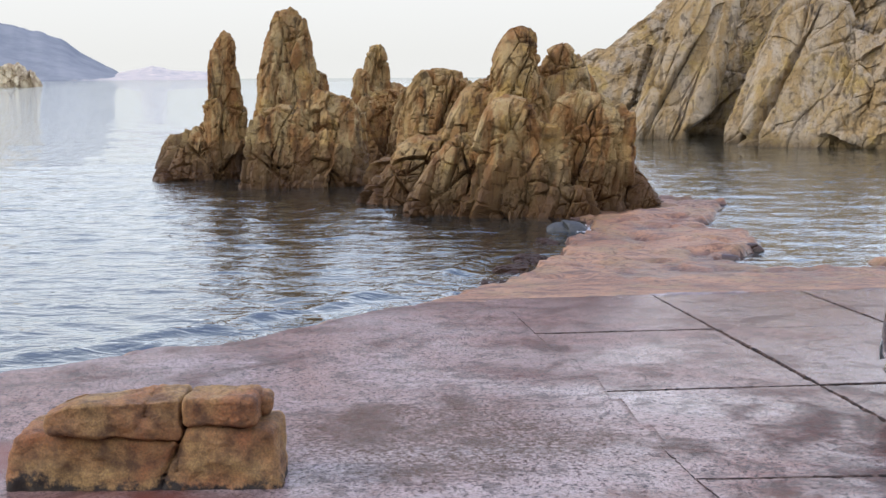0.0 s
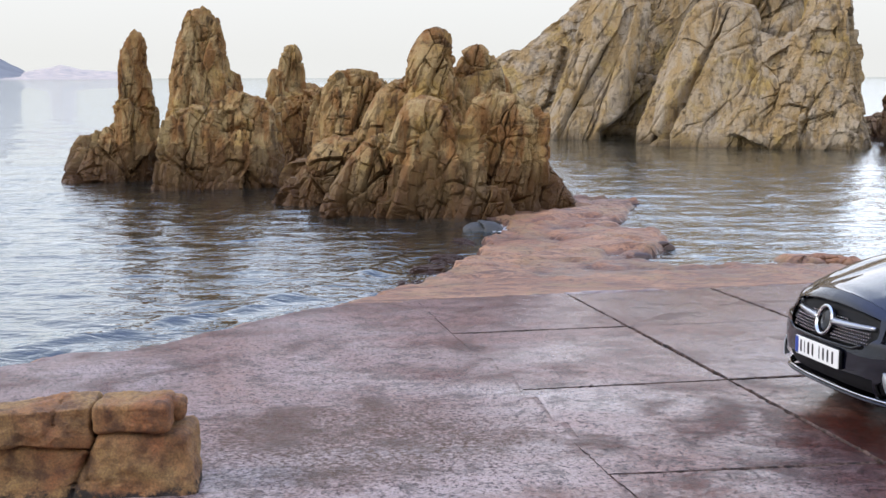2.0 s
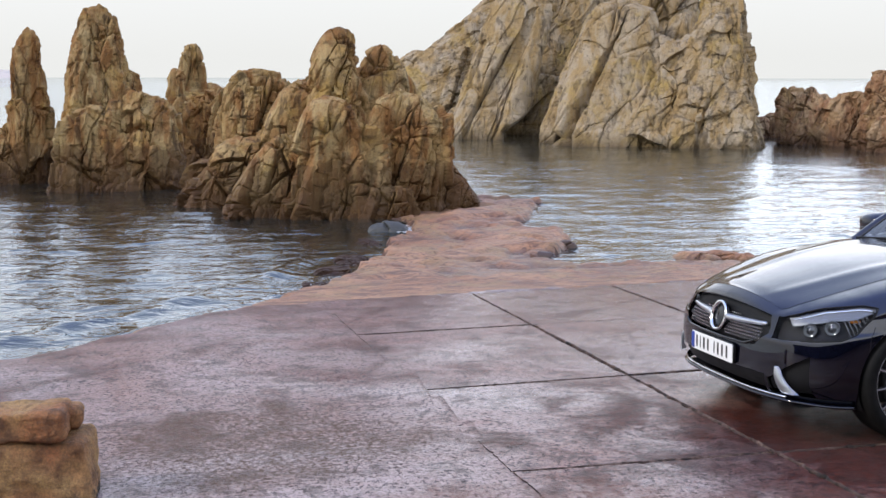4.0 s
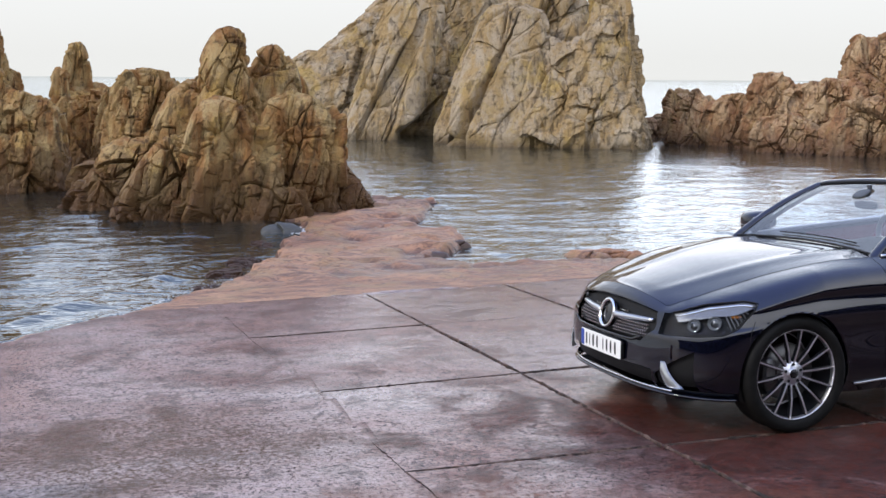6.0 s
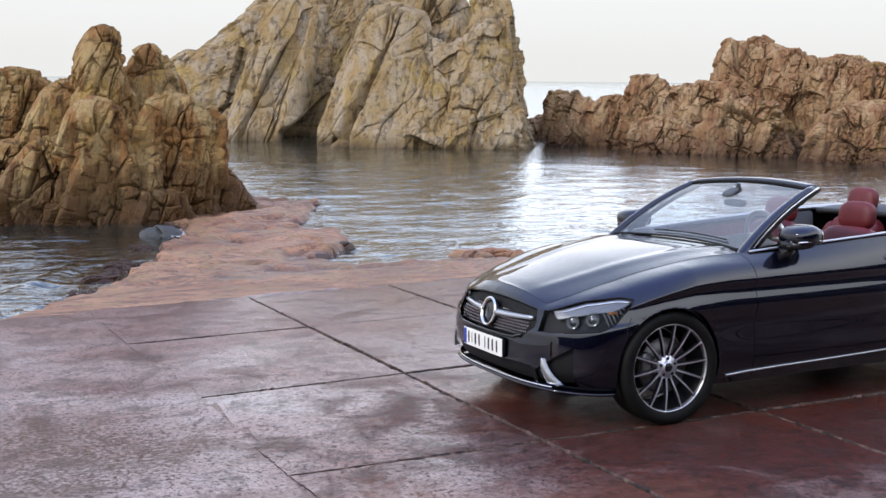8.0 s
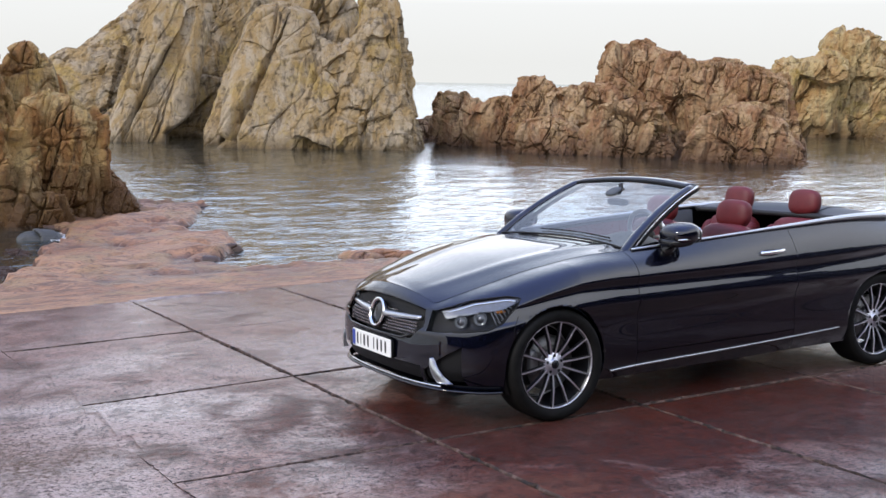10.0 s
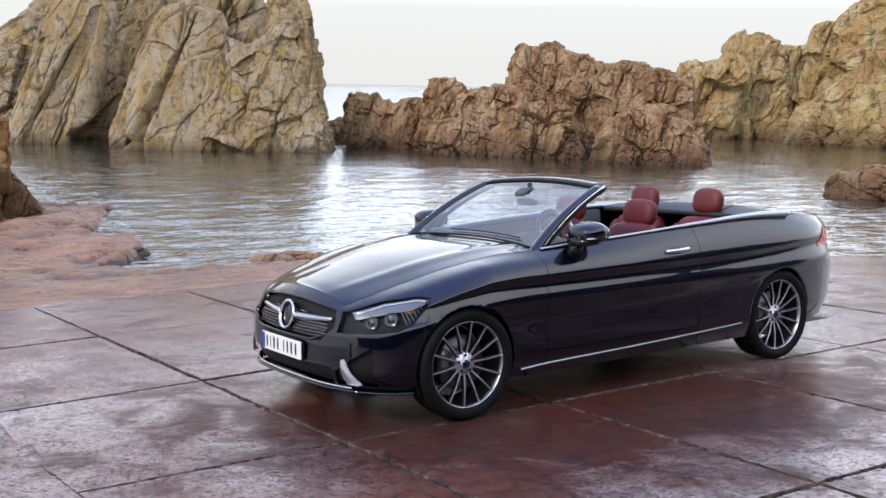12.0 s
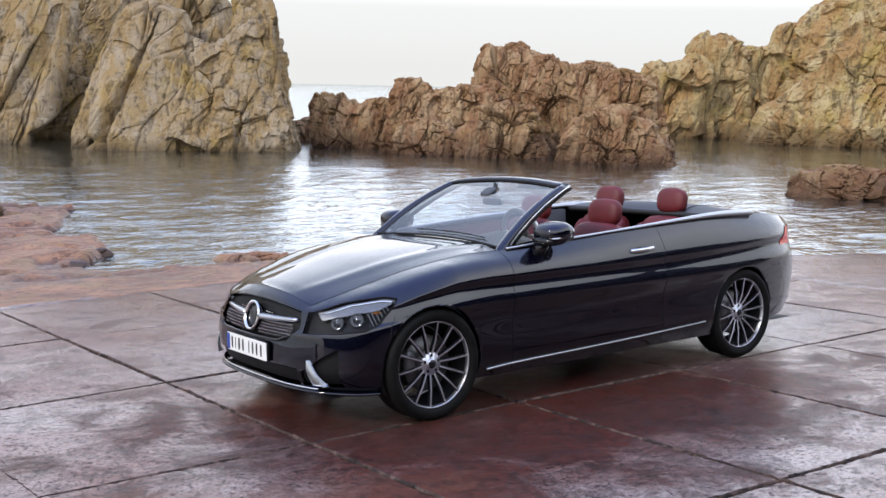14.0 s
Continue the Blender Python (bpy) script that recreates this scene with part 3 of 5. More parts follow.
STACK_C = [
    (-1.85, 28.76, 0.32, 0.22, 2.45, 0.08, 0.75), (-1.32, 28.34, 1.42, 0.69, 1.36, -0.05, 0.70), (-2.11, 28.34, 0.45, 0.31, 1.86, -0.01, 0.60), (-0.69, 26.94, 0.64, 0.44, 1.35, 0.02, 0.60),
]
STACK_D = [
    (-0.06, 21.00, 2.00, 0.70, 1.80, 1.56, 0.20), (1.57, 20.23, 0.75, 0.51, 2.51, -0.09, 0.38), (2.32, 20.82, 0.55, 0.41, 2.22, -0.03, 0.50, 0.6, 0.5, 0.5), (0.54, 20.40, 0.74, 0.51, 1.50, 0.30, 0.40), (0.10, 22.60, 1.05, 0.40, 1.72, 0.00, 0.60),
    (-0.66, 20.60, 0.86, 0.50, 0.55, 0.45, 0.35), (1.18, 18.75, 0.62, 0.30, 1.26, 0.01, 0.45), (2.48, 19.27, 0.68, 0.33, 1.37, 0.11, 0.75), (3.21, 21.75, 0.72, 0.43, 1.78, -0.35, 0.35),
    (3.59, 19.42, 0.75, 0.37, 0.10, -0.50, 0.25), (0.10, 19.25, 0.75, 0.33, 0.62, 0.45, 0.30), (2.21, 18.41, 0.59, 0.23, -0.25, -0.01, 0.60), (-1.00, 22.68, 0.54, 0.32, -0.14, -0.11, 0.50),
    (1.50, 18.65, 0.74, 0.29, 0.76, 0.13, 0.50),
]
CLIFF_E = [
    (7.25, 46.60, 5.00, 2.00, 7.60, 7.50, 0.23, 0.8, 0.8, 0.25), (8.98, 45.58, 1.83, 1.25, 3.96, 0.78, 0.55), (8.46, 42.52, 1.29, 0.64, 5.95, 2.48, 0.85), (14.85, 48.86, 2.96, 1.99, 8.91, 0.49, 0.70),
    (14.77, 38.86, 1.86, 1.09, 6.70, -0.38, 0.65), (15.65, 35.63, 1.50, 1.13, 5.20, -0.17, 0.33, 0.75, 0.8, 0.5), (11.15, 39.25, 0.89, 0.31, 3.65, 1.56, 0.65), (12.18, 37.12, 1.59, 0.63, 3.95, 0.58, 0.60),
    (14.13, 35.81, 1.22, 0.48, 3.14, -0.06, 0.70, 0.9, 0.8, 0.4), (16.40, 35.45, 0.72, 0.58, 2.19, -0.43, 0.50, 0.6, 0.9, 0.5), (13.76, 54.45, 1.55, 0.46, 7.21, 1.04, 0.80),
    (16.95, 35.20, 0.60, 0.50, 0.70, -0.30, 0.35, 0.5, 0.8, 0.5),
]
CLIFF_F = [
    (20.97, 41.57, 0.75, 0.51, 0.19, -0.04, 0.40), (20.25, 41.75, 0.50, 0.40, 0.02, 0.05, 0.40), (20.09, 37.17, 1.17, 0.80, 1.28, -0.18, 0.60), (21.17, 36.16, 1.16, 0.79, 1.12, -0.12, 0.60), (21.70, 34.12, 1.44, 0.98, 1.90, -0.17, 0.45),
    (23.00, 32.93, 1.37, 0.81, 1.75, -0.17, 0.60), (25.31, 32.57, 1.90, 1.11, 3.22, -0.44, 0.50), (25.21, 30.82, 1.05, 0.62, 2.86, -0.18, 0.60), (26.19, 29.59, 1.35, 0.92, 2.63, -0.15, 0.65),
    (26.97, 28.03, 1.15, 0.79, 2.26, -0.43, 0.75), (24.59, 26.55, 1.86, 0.73, 1.00, -0.05, 0.50), (22.77, 30.33, 1.60, 0.63, 1.00, -0.06, 0.55), (21.01, 32.56, 1.33, 0.52, 0.43, -0.13, 0.50),
]
CLIFF_G = [
    (40.89, 40.40, 2.12, 1.44, 3.12, 0.22, 0.60), (43.81, 39.77, 2.02, 1.38, 4.54, -0.32, 0.50), (46.13, 38.52, 1.90, 1.12, 3.85, -0.45, 0.60), (48.27, 37.93, 1.53, 0.91, 5.10, -0.77, 0.55),
    (49.27, 37.40, 6.00, 2.40, 10.10, 5.00, 0.25), (42.92, 33.44, 2.57, 1.01, 2.91, 1.25, 0.40), (44.63, 31.40, 3.30, 1.29, 4.48, 0.45, 0.50), (52.99, 30.00, 4.80, 2.31, 7.84, -0.77, 0.60),
]
ROCK_H = [
    (21.70, 16.35, 0.95, 0.51, -0.22, 0.10, 0.45), (22.40, 15.43, 1.50, 0.73, -0.09, -0.31, 0.42), (23.07, 14.34, 1.24, 0.56, -0.16, -0.06, 0.45),
]
islet("sea_stack", STACK_A, 0.42, 8, 100, 130, ROCK_NEAR, "slender ochre granite pillar on a craggy foot in the sea")
islet("sea_stack", STACK_B, 0.42, 10, 200, 140, ROCK_NEAR, "tall rounded ochre granite pillar above broken crags in the sea")
islet("sea_stack", STACK_C, 0.45, 12, 300, 120, ROCK_NEAR, "low granite ridge with one square block standing on it")
islet("rock_islet", STACK_D, 0.44, 18, 400, 170, ROCK_NEAR, "craggy ochre granite islet with deep vertical joints at the shelf's end")
CLEFTS = [(13.75, -0.48, 16.03, 1.62, 0.70, 0.95), (16.19, -0.47, 19.17, 3.72, 0.22, 0.7)]
islet("cliff", CLIFF_E, 1.7, 24, 500, 230, ROCK_CLIFF, "high pale granite cliff with slanting joints and a dark cleft", "cliff", 0.20, 0.45, CLEFTS, 2.2)
islet("cliff", CLIFF_F, 0.48, 22, 600, 175, ROCK_RED, "jagged reddish-brown granite ridge rising from the cove", "cliff", 0.62)
islet("cliff", CLIFF_G, 0.95, 38, 700, 160, ROCK_FAR, "yellowish weathered granite headland closing the cove", "cliff", 0.5)
islet("boulder", ROCK_H, 0.5, 35, 800, 110, ROCK_RED, "low rounded brown boulder awash in the cove", "rock", 0.6, 0.6)


islet("boulder", [(1.94, 16.75, 0.46, 0.26, -0.66, 0, 0.5)], 0.5, 5, 820, 70, mat("wet_dark_rock", (0.050, 0.050, 0.048), 0.6), "dark wet boulder awash beside the granite shelf", strength=0.2)
# weedy shallows; their dark brown also paints in the islet's reflection
islet("reef", [(0.62, 12.45, 0.20, 0.30, -0.735, 0, 0.8), (0.88, 13.2, 0.28, 0.42, -0.73, 0, 0.8), (1.18, 14.1, 0.30, 0.45, -0.73, 0, 0.8), (1.55, 15.5, 0.28, 0.55, -0.735, 0, 0.8)], 0.13, 60, 825, 90,
      mat("brown_weed_reflection", (0.036, 0.017, 0.009), 0.5, Specular_IOR_Level=0.2), "dark brown weedy reef just awash along the shelf, darkened for the islet's reflection", strength=0.7)
islet("boulder", [(5.75, 13.5, 0.34, 0.16, -0.705, 0.05, 0.85), (6.2, 13.45, 0.35, 0.16, -0.69, 0, 0.85)], 0.4, 60, 830, 80, SHELF, "flat pink rock at the edge of the cove", strength=0.3)
islet("boulder", [(3.75, 14.1, 0.22, 0.10, -0.72, 0.05, 0.6), (4.35, 14.85, 0.2, 0.08, -0.69, 0, 0.6)], 0.3, 50, 840, 60, mat("wet_brown_rock", (0.06, 0.035, 0.025), 0.4), "low dark ledge rocks at the shelf's edge", strength=0.3)


def bank(name, x0, y0, x1, y1, tall, salt):
    """An unseen rough bank landward of the quay, added to darken the car's reflections."""
    nu, nv = 160, 40
    s, v = [a.ravel() for a in np.meshgrid(np.linspace(0, 1, nu), np.linspace(0, 1, nv))]
    nx, ny = (y1 - y0), -(x1 - x0)
    ln = math.hypot(nx, ny)
    nx, ny = nx / ln, ny / ln
    P = np.stack([x0 + (x1 - x0) * s, y0 + (y1 - y0) * s, -0.3 + v * tall * (0.8 + 0.3 * np.sin(s * 9 + salt))], 1)
    back = v ** 1.6 * tall * 0.7 - fracture(P, 1.6, 15, salt) * 1.2
    P[:, 0] -= nx * back
    P[:, 1] -= ny * back
    ob = mesh_object(name, P, grid_faces(nu, nv), BANK)
    return tagged(ob, "unseen dark bank added behind the quay for the car's reflections", "cliff", kind="structure")


bank("backdrop_bank", -34, -9, 40, -9, 6.2, 900)


def far_hill(name, az0, az1, dist, tall, salt, material, label):
    n, rows = 120, 24
    a, v = [q.ravel() for q in np.meshgrid(np.linspace(0, 1, n), np.linspace(0, 1, rows))]
    az = np.radians(az0 + (az1 - az0) * a)
    crest = tall(a) * (1 + 0.05 * fbm(np.stack([a * 14, 0 * a, 0 * a], 1), 4, salt))
    r = dist * (1 + 0.25 * v)
    Pz = WATER_Z - 2 + v * (crest + 2) + dist * 0.0006 * fbm(np.stack([a * 30, v * 8, 0 * a], 1), 4, salt + 5) * v * (1 - v) * 4
    ob = mesh_object(name, np.stack([r * np.sin(az), r * np.cos(az), Pz], 1), grid_faces(n, rows)[:, ::-1], material, None, True)
    return tagged(ob, label, "hill", kind="structure")


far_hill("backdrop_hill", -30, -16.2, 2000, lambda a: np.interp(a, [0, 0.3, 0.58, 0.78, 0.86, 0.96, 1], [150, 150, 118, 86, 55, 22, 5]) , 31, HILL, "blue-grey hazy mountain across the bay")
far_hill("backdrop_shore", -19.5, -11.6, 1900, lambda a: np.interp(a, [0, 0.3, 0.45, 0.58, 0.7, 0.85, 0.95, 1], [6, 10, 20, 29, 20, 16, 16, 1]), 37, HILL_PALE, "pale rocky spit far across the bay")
islet("far_islet", [(-140, 352, 5.5, 4, 6.0, 0, 0.6), (-146, 350, 6.5, 4, 6.4, 0, 0.7), (-134.5, 354, 3.0, 3, 3.6, 0, 0.5)], 3.0, 10, 950, 60, ISLET, "small sunlit granite islet far out in the bay")

# ======== slipway slabs ========
slipway = new("pavement")
tagged(slipway, "slipway paved with large worn pinkish concrete slabs, wet by the sea", "pavement", kind="structure")


def slab(i, j):
    """One worn slab between two runs and two cross joints, with uneven edges and a rounded arris."""
    rng = random.Random(i * 31 + j)
    corners = [joint_at(i, j), joint_at(i + 1, j), joint_at(i + 1, j + 1), joint_at(i, j + 1)]
    cx, cy = sum(c[0] for c in corners) / 4, sum(c[1] for c in corners) / 4
    gap = 0.006
    ring = []
    for (x0, y0), (x1, y1) in zip(corners, corners[1:] + corners[:1]):
        ux, uy = x1 - x0, y1 - y0
        ln = math.hypot(ux, uy)
        for q in range(64):
            s = q / 64
            wob = gap + 0.012 * abs(noise.noise((x0 + ux * s * 1.0, (y0 + uy * s) * 3.1, i * 3.3 + j))) + 0.010 * max(0, noise.noise(((x0 + ux * s) * 11, (y0 + uy * s) * 11, j))) + (rng.uniform(0.004, 0.018) if rng.random() < 0.12 else 0)
            ring.append((x0 + ux * s - uy / ln * wob, y0 + uy * s + ux / ln * wob))
    bm = bmesh.new()
    lift = rng.uniform(-0.004, 0.004)
    layers = []
    for inset, drop in ((0.0, 0.12), (0.0, 0.012), (0.005, 0.004), (0.011, 0.0)):
        layer = []
        for x, y in ring:
            d = math.hypot(x - cx, y - cy)
            px, py = x - (x - cx) / d * inset, y - (y - cy) / d * inset
            layer.append(bm.verts.new((px - cx, py - cy, ramp_z(px, py) + lift - drop - ramp_z(cx, cy))))
        layers.append(layer)
    n = len(ring)
    for a, b in zip(layers, layers[1:]):
        for q in range(n):
            bm.faces.new((a[q], a[(q + 1) % n], b[(q + 1) % n], b[q]))
    bm.faces.new(layers[-1])
    sides = len(bm.faces) - 1
    ob = part("slab", bm, PAVING, slipway, smooth=False)
    ob.data.materials.append(JOINT)
    ob.data.polygons.foreach_set("material_index", np.array([1] * sides + [0], dtype=np.int32))
    ob.location = (cx, cy, ramp_z(cx, cy))


for i in range(len(RUNS) - 1):
    for j in range(len(CROSS) - 1):
        slab(i, j)

# ======== the car ========
PAINT = mat("dark_blue_paint", (0.008, 0.011, 0.04), 0.42, 0.8, Specular_IOR_Level=0.05, Coat_Weight=1.0, Coat_Roughness=0.012, Coat_IOR=1.62)
k = Nodes(PAINT)
k.to(k.mix(k.ramp(k.noise(k.local(), 900, 2, 0.5), (0.4, 0.0), (0.7, 1.0)), (0.0018, 0.0023, 0.0075), (0.0042, 0.0054, 0.0175)), "Base Color")
BLACK = mat("gloss_black", (0.006, 0.006, 0.007), 0.12)
TRIM = mat("black_plastic", (0.007, 0.007, 0.008), 0.55, 0.0, Specular_IOR_Level=0.2)
k = Nodes(TRIM)
k.to(k.bump(k.noise(k.local(), 400, 3), 0.2, 0.002), "Normal")
CHROME = mat("bright_chrome", (0.82, 0.82, 0.83), 0.12, 1.0)
SILVER = mat("satin_silver", (0.55, 0.56, 0.58), 0.28, 0.9)
ALLOY = mat("machined_alloy", (0.66, 0.66, 0.71), 0.34, 0.9)
ALLOY_DARK = mat("dark_alloy", (0.018, 0.018, 0.021), 0.45, 0.4)
RUBBER = mat("tyre_rubber", (0.010, 0.010, 0.011), 0.7, Specular_IOR_Level=0.15)
k = Nodes(RUBBER)
k.to(k.ramp(k.noise(k.local(), 14, 5), (0.35, (0.004, 0.004, 0.004)), (0.7, (0.009, 0.0085, 0.008))), "Base Color")
DISC = mat("brake_disc", (0.16, 0.155, 0.15), 0.45, 1.0)
LEATHER = mat("red_leather", (0.11, 0.009, 0.012), 0.55)
k = Nodes(LEATHER)
k.to(k.ramp(k.noise(k.local(), 7, 5), (0.3, (0.085, 0.006, 0.009)), (0.7, (0.125, 0.011, 0.014))), "Base Color")
k.to(k.bump(k.noise(k.local(), 260, 3, 0.6), 0.25, 0.002), "Normal")
CABIN = mat("black_cabin_trim", (0.016, 0.016, 0.018), 0.55)
DASH = mat("grey_dash", (0.055, 0.062, 0.07), 0.6)
CLOTH = mat("dark_soft_top_cover", (0.020, 0.023, 0.032), 0.5)
PLATE = mat("plate_white", (0.80, 0.80, 0.78), 0.35)
PLATE_BLUE = mat("plate_blue", (0.015, 0.05, 0.30), 0.35)
INK = mat("plate_black", (0.01, 0.01, 0.01), 0.4)
TAIL = mat("tail_lamp_red", (0.60, 0.010, 0.005), 0.2)
AMBER = mat("amber_lens", (0.5, 0.16, 0.02), 0.2)
LENS = mat("lamp_optic", (0.75, 0.77, 0.80), 0.08, 0.85)
OPTIC = mat("dark_optic", (0.07, 0.075, 0.085), 0.10, 0.7)
BEZEL = mat("lamp_bezel_grey", (0.17, 0.18, 0.205), 0.42, 0.3)


def glass_material(name, tint, clear):
    """A thin pane: mostly clear, with the reflections of glass."""
    m = bpy.data.materials.new(name)
    m.use_nodes = True
    t = m.node_tree
    t.nodes.clear()
    o = t.nodes.new("ShaderNodeOutputMaterial")
    tr = t.nodes.new("ShaderNodeBsdfTransparent")
    tr.inputs[0].default_value = (*tint, 1)
    gl = t.nodes.new("ShaderNodeBsdfGlossy")
    gl.inputs["Roughness"].default_value = 0.02
    fr = t.nodes.new("ShaderNodeFresnel")
    fr.inputs[0].default_value = clear
    mx = t.nodes.new("ShaderNodeMixShader")
    t.links.new(fr.outputs[0], mx.inputs[0])
    t.links.new(tr.outputs[0], mx.inputs[1])
    t.links.new(gl.outputs[0], mx.inputs[2])
    t.links.new(mx.outputs[0], o.inputs[0])
    return m


GLASS = glass_material("windscreen_glass", (0.82, 0.88, 0.90), 2.7)
COVER = glass_material("lamp_cover", (0.93, 0.94, 0.95), 1.2)

CAR_AT = (3.437, 5.926)
CAR_HEADING = 183.4
up = Vector((-SLOPE_X, -SLOPE_Y, 1)).normalized()
fwd = Vector((math.cos(radians(CAR_HEADING)), math.sin(radians(CAR_HEADING)), 0))
fwd.z = SLOPE_X * fwd.x + SLOPE_Y * fwd.y
fwd.normalize()
side = up.cross(fwd)
car = new("car")
car.matrix_world = Matrix.Translation((CAR_AT[0], CAR_AT[1], ramp_z(*CAR_AT))) @ Matrix((fwd, side, up)).transposed().to_4x4()
tagged(car, "dark blue two-door convertible with roof down, parked on wet slabs", "car")


def curve(points, s):
    """Smooth curve through points, at s from 0 to n - 1."""
    P = np.asarray(points, dtype=float)
    s = np.clip(np.asarray(s, dtype=float), 0, len(P) - 1)
    i = np.minimum(s.astype(int), len(P) - 2)
    t = (s - i)[:, None]
    ext = np.vstack([2 * P[0] - P[1], P, 2 * P[-1] - P[-2]])
    a, b, c, d = ext[i], ext[i + 1], ext[i + 2], ext[i + 3]
    return 0.5 * (2 * b + (c - a) * t + (2 * a - 5 * b + 4 * c - d) * t * t + (3 * b - a - 3 * c + d) * t ** 3)


# guide lines of the body wall, from the middle of the nose round the left side to the middle of the tail
BOTTOM = [(0.71, 0, .228), (.705, .25, .228), (.672, .48, .226), (.58, .66, .22), (.39, .79, .21), (.05, .85, .21), (-.35, .845, .20), (-.64, .845, .20),
          (-1.3, .85, .20), (-2.0, .85, .205), (-2.6, .85, .21), (-3.1, .84, .24), (-3.45, .78, .27), (-3.64, .63, .29), (-3.73, .38, .30), (-3.75, 0, .30)]
LOW = [(.762, 0, .325), (.752, .25, .325), (.714, .48, .325), (.625, .68, .325), (.43, .835, .33), (.05, .895, .34), (-.35, .878, .32), (-.64, .876, .32),
       (-1.3, .878, .32), (-2.0, .882, .325), (-2.6, .90, .34), (-3.1, .88, .36), (-3.46, .81, .40), (-3.70, .66, .42), (-3.81, .38, .42), (-3.84, 0, .42)]
MID = [(.752, 0, .52), (.743, .25, .52), (.705, .48, .52), (.622, .67, .53), (.42, .835, .55), (.05, .91, .58), (-.35, .89, .57), (-.64, .885, .57),
       (-1.3, .888, .57), (-2.0, .894, .57), (-2.6, .91, .58), (-3.1, .89, .60), (-3.48, .82, .62), (-3.72, .67, .63), (-3.84, .38, .64), (-3.87, 0, .64)]
CREASE = [(.70, 0, .69), (.69, .25, .68), (.66, .46, .64), (.56, .63, .66), (.33, .80, .70), (.03, .89, .75), (-.35, .895, .775), (-.64, .895, .775),
          (-1.3, .90, .78), (-2.0, .905, .79), (-2.6, .905, .81), (-3.1, .875, .835), (-3.46, .79, .84), (-3.68, .65, .83), (-3.79, .38, .83), (-3.82, 0, .83)]
TOP = [(.635, 0, .772), (.63, .25, .755), (.605, .46, .70), (.50, .53, .735), (.28, .575, .80), (0, .625, .875), (-.35, .675, .935), (-.64, .735, .955),
       (-1.3, .785, .998), (-2.0, .795, 1.04), (-2.6, .785, 1.068), (-3.1, .74, 1.058), (-3.46, .68, 1.025), (-3.70, .58, .985), (-3.80, .34, .972), (-3.83, 0, .972)]


def wall(s, v):
    """Points of the body wall: s along it (0 nose to 15 tail), v up it (0 sill, 1 shut line)."""
    s, v = np.broadcast_arrays(np.asarray(s, float), np.asarray(v, float))
    sh = s.shape
    s, v = s.ravel(), v.ravel()
    b, l, m, c, t = (curve(g, s) for g in (BOTTOM, LOW, MID, CREASE, TOP))
    corner = curve(TOP, np.array([2.12]))[0]
    front = s < 2.12
    q = np.clip(t[:, 1] / corner[1], 0, 1)
    bow = 1 - q ** 2.2
    t = np.where(front[:, None], np.stack([corner[0] + 0.035 * bow, t[:, 1], corner[2] + 0.07 * bow], 1), t)
    inward = np.clip((s - 4.3) / 1.2, 0, 1) * np.clip((13.0 - s) / 1.0, 0, 1)
    c = c + np.stack([0 * s, 0 * s, 0.040 * inward], 1)
    wide = c + (m - c) * 0.60
    wide[:, 1] += 0.017 * inward
    under = c + (m - c) * 0.22
    under[:, 1] -= 0.014 * inward
    m = m - np.stack([0 * s, 0.006 * inward, 0 * s], 1)
    over = c + (t - c) * 0.45
    bulge = np.interp(s, [0, 2, 3, 4, 5.5, 7, 8, 12, 13.5, 15], [0.012, 0.008, 0.014, 0.045, 0.055, 0.03, 0.012, 0.018, 0.03, 0.03])
    n = np.stack([np.where(s < 3, 0.7, np.where(s > 13, -0.7, 0)), np.where((s > 1) & (s < 14.4), 0.6, 0), np.full_like(s, 0.7)], 1)
    over = over + n * bulge[:, None]
    pts = np.stack([b, l, m, wide, under, c, over, t], 0)
    knots = np.array([0, 0.17, 0.42, 0.57, 0.66, 0.71, 0.87, 1.0])
    q = np.interp(v, knots, np.arange(8))
    i = np.minimum(q.astype(int), 6)
    f = (q - i)[:, None]
    k = np.arange(len(s))
    p0, p1, p2, p3 = pts[np.maximum(i - 1, 0), k], pts[i, k], pts[i + 1, k], pts[np.minimum(i + 2, 7), k]
    out = 0.5 * (2 * p1 + (p2 - p0) * f + (2 * p0 - 5 * p1 + 4 * p2 - p3) * f * f + (3 * p1 - p0 - 3 * p2 + p3) * f ** 3)
    return out.reshape(sh + (3,))


def wall_out(s, v, d):
    """The same, moved outwards by d."""
    e = 0.01
    p = wall(s, v)
    ds = wall(np.minimum(np.asarray(s, float) + e, 15), v) - wall(np.maximum(np.asarray(s, float) - e, 0), v)
    dv = wall(s, np.minimum(np.asarray(v, float) + e, 1)) - wall(s, np.maximum(np.asarray(v, float) - e, 0))
    n = np.cross(ds, dv)
    n /= np.linalg.norm(n, axis=-1)[..., None] + 1e-12
    flip = np.where((n[..., 0] * np.where(p[..., 0] > -1.5, 1, -1) * 0.3 + n[..., 1] + n[..., 2] * 0.3) < 0, -1.0, 1.0)
    return p + n * (flip * d)[..., None] if isinstance(flip, np.ndarray) and flip.ndim else p + n * d


ALONG = np.linspace(0, 15, 3001)


def s_at(x):
    """Where along the wall the middle of the flank has this x."""
    return float(np.interp(-x, -curve(MID, ALONG)[:, 0], ALONG))


ARCHES = ((0.0, 0.334, 0.352), (-2.84, 0.334, 0.350))


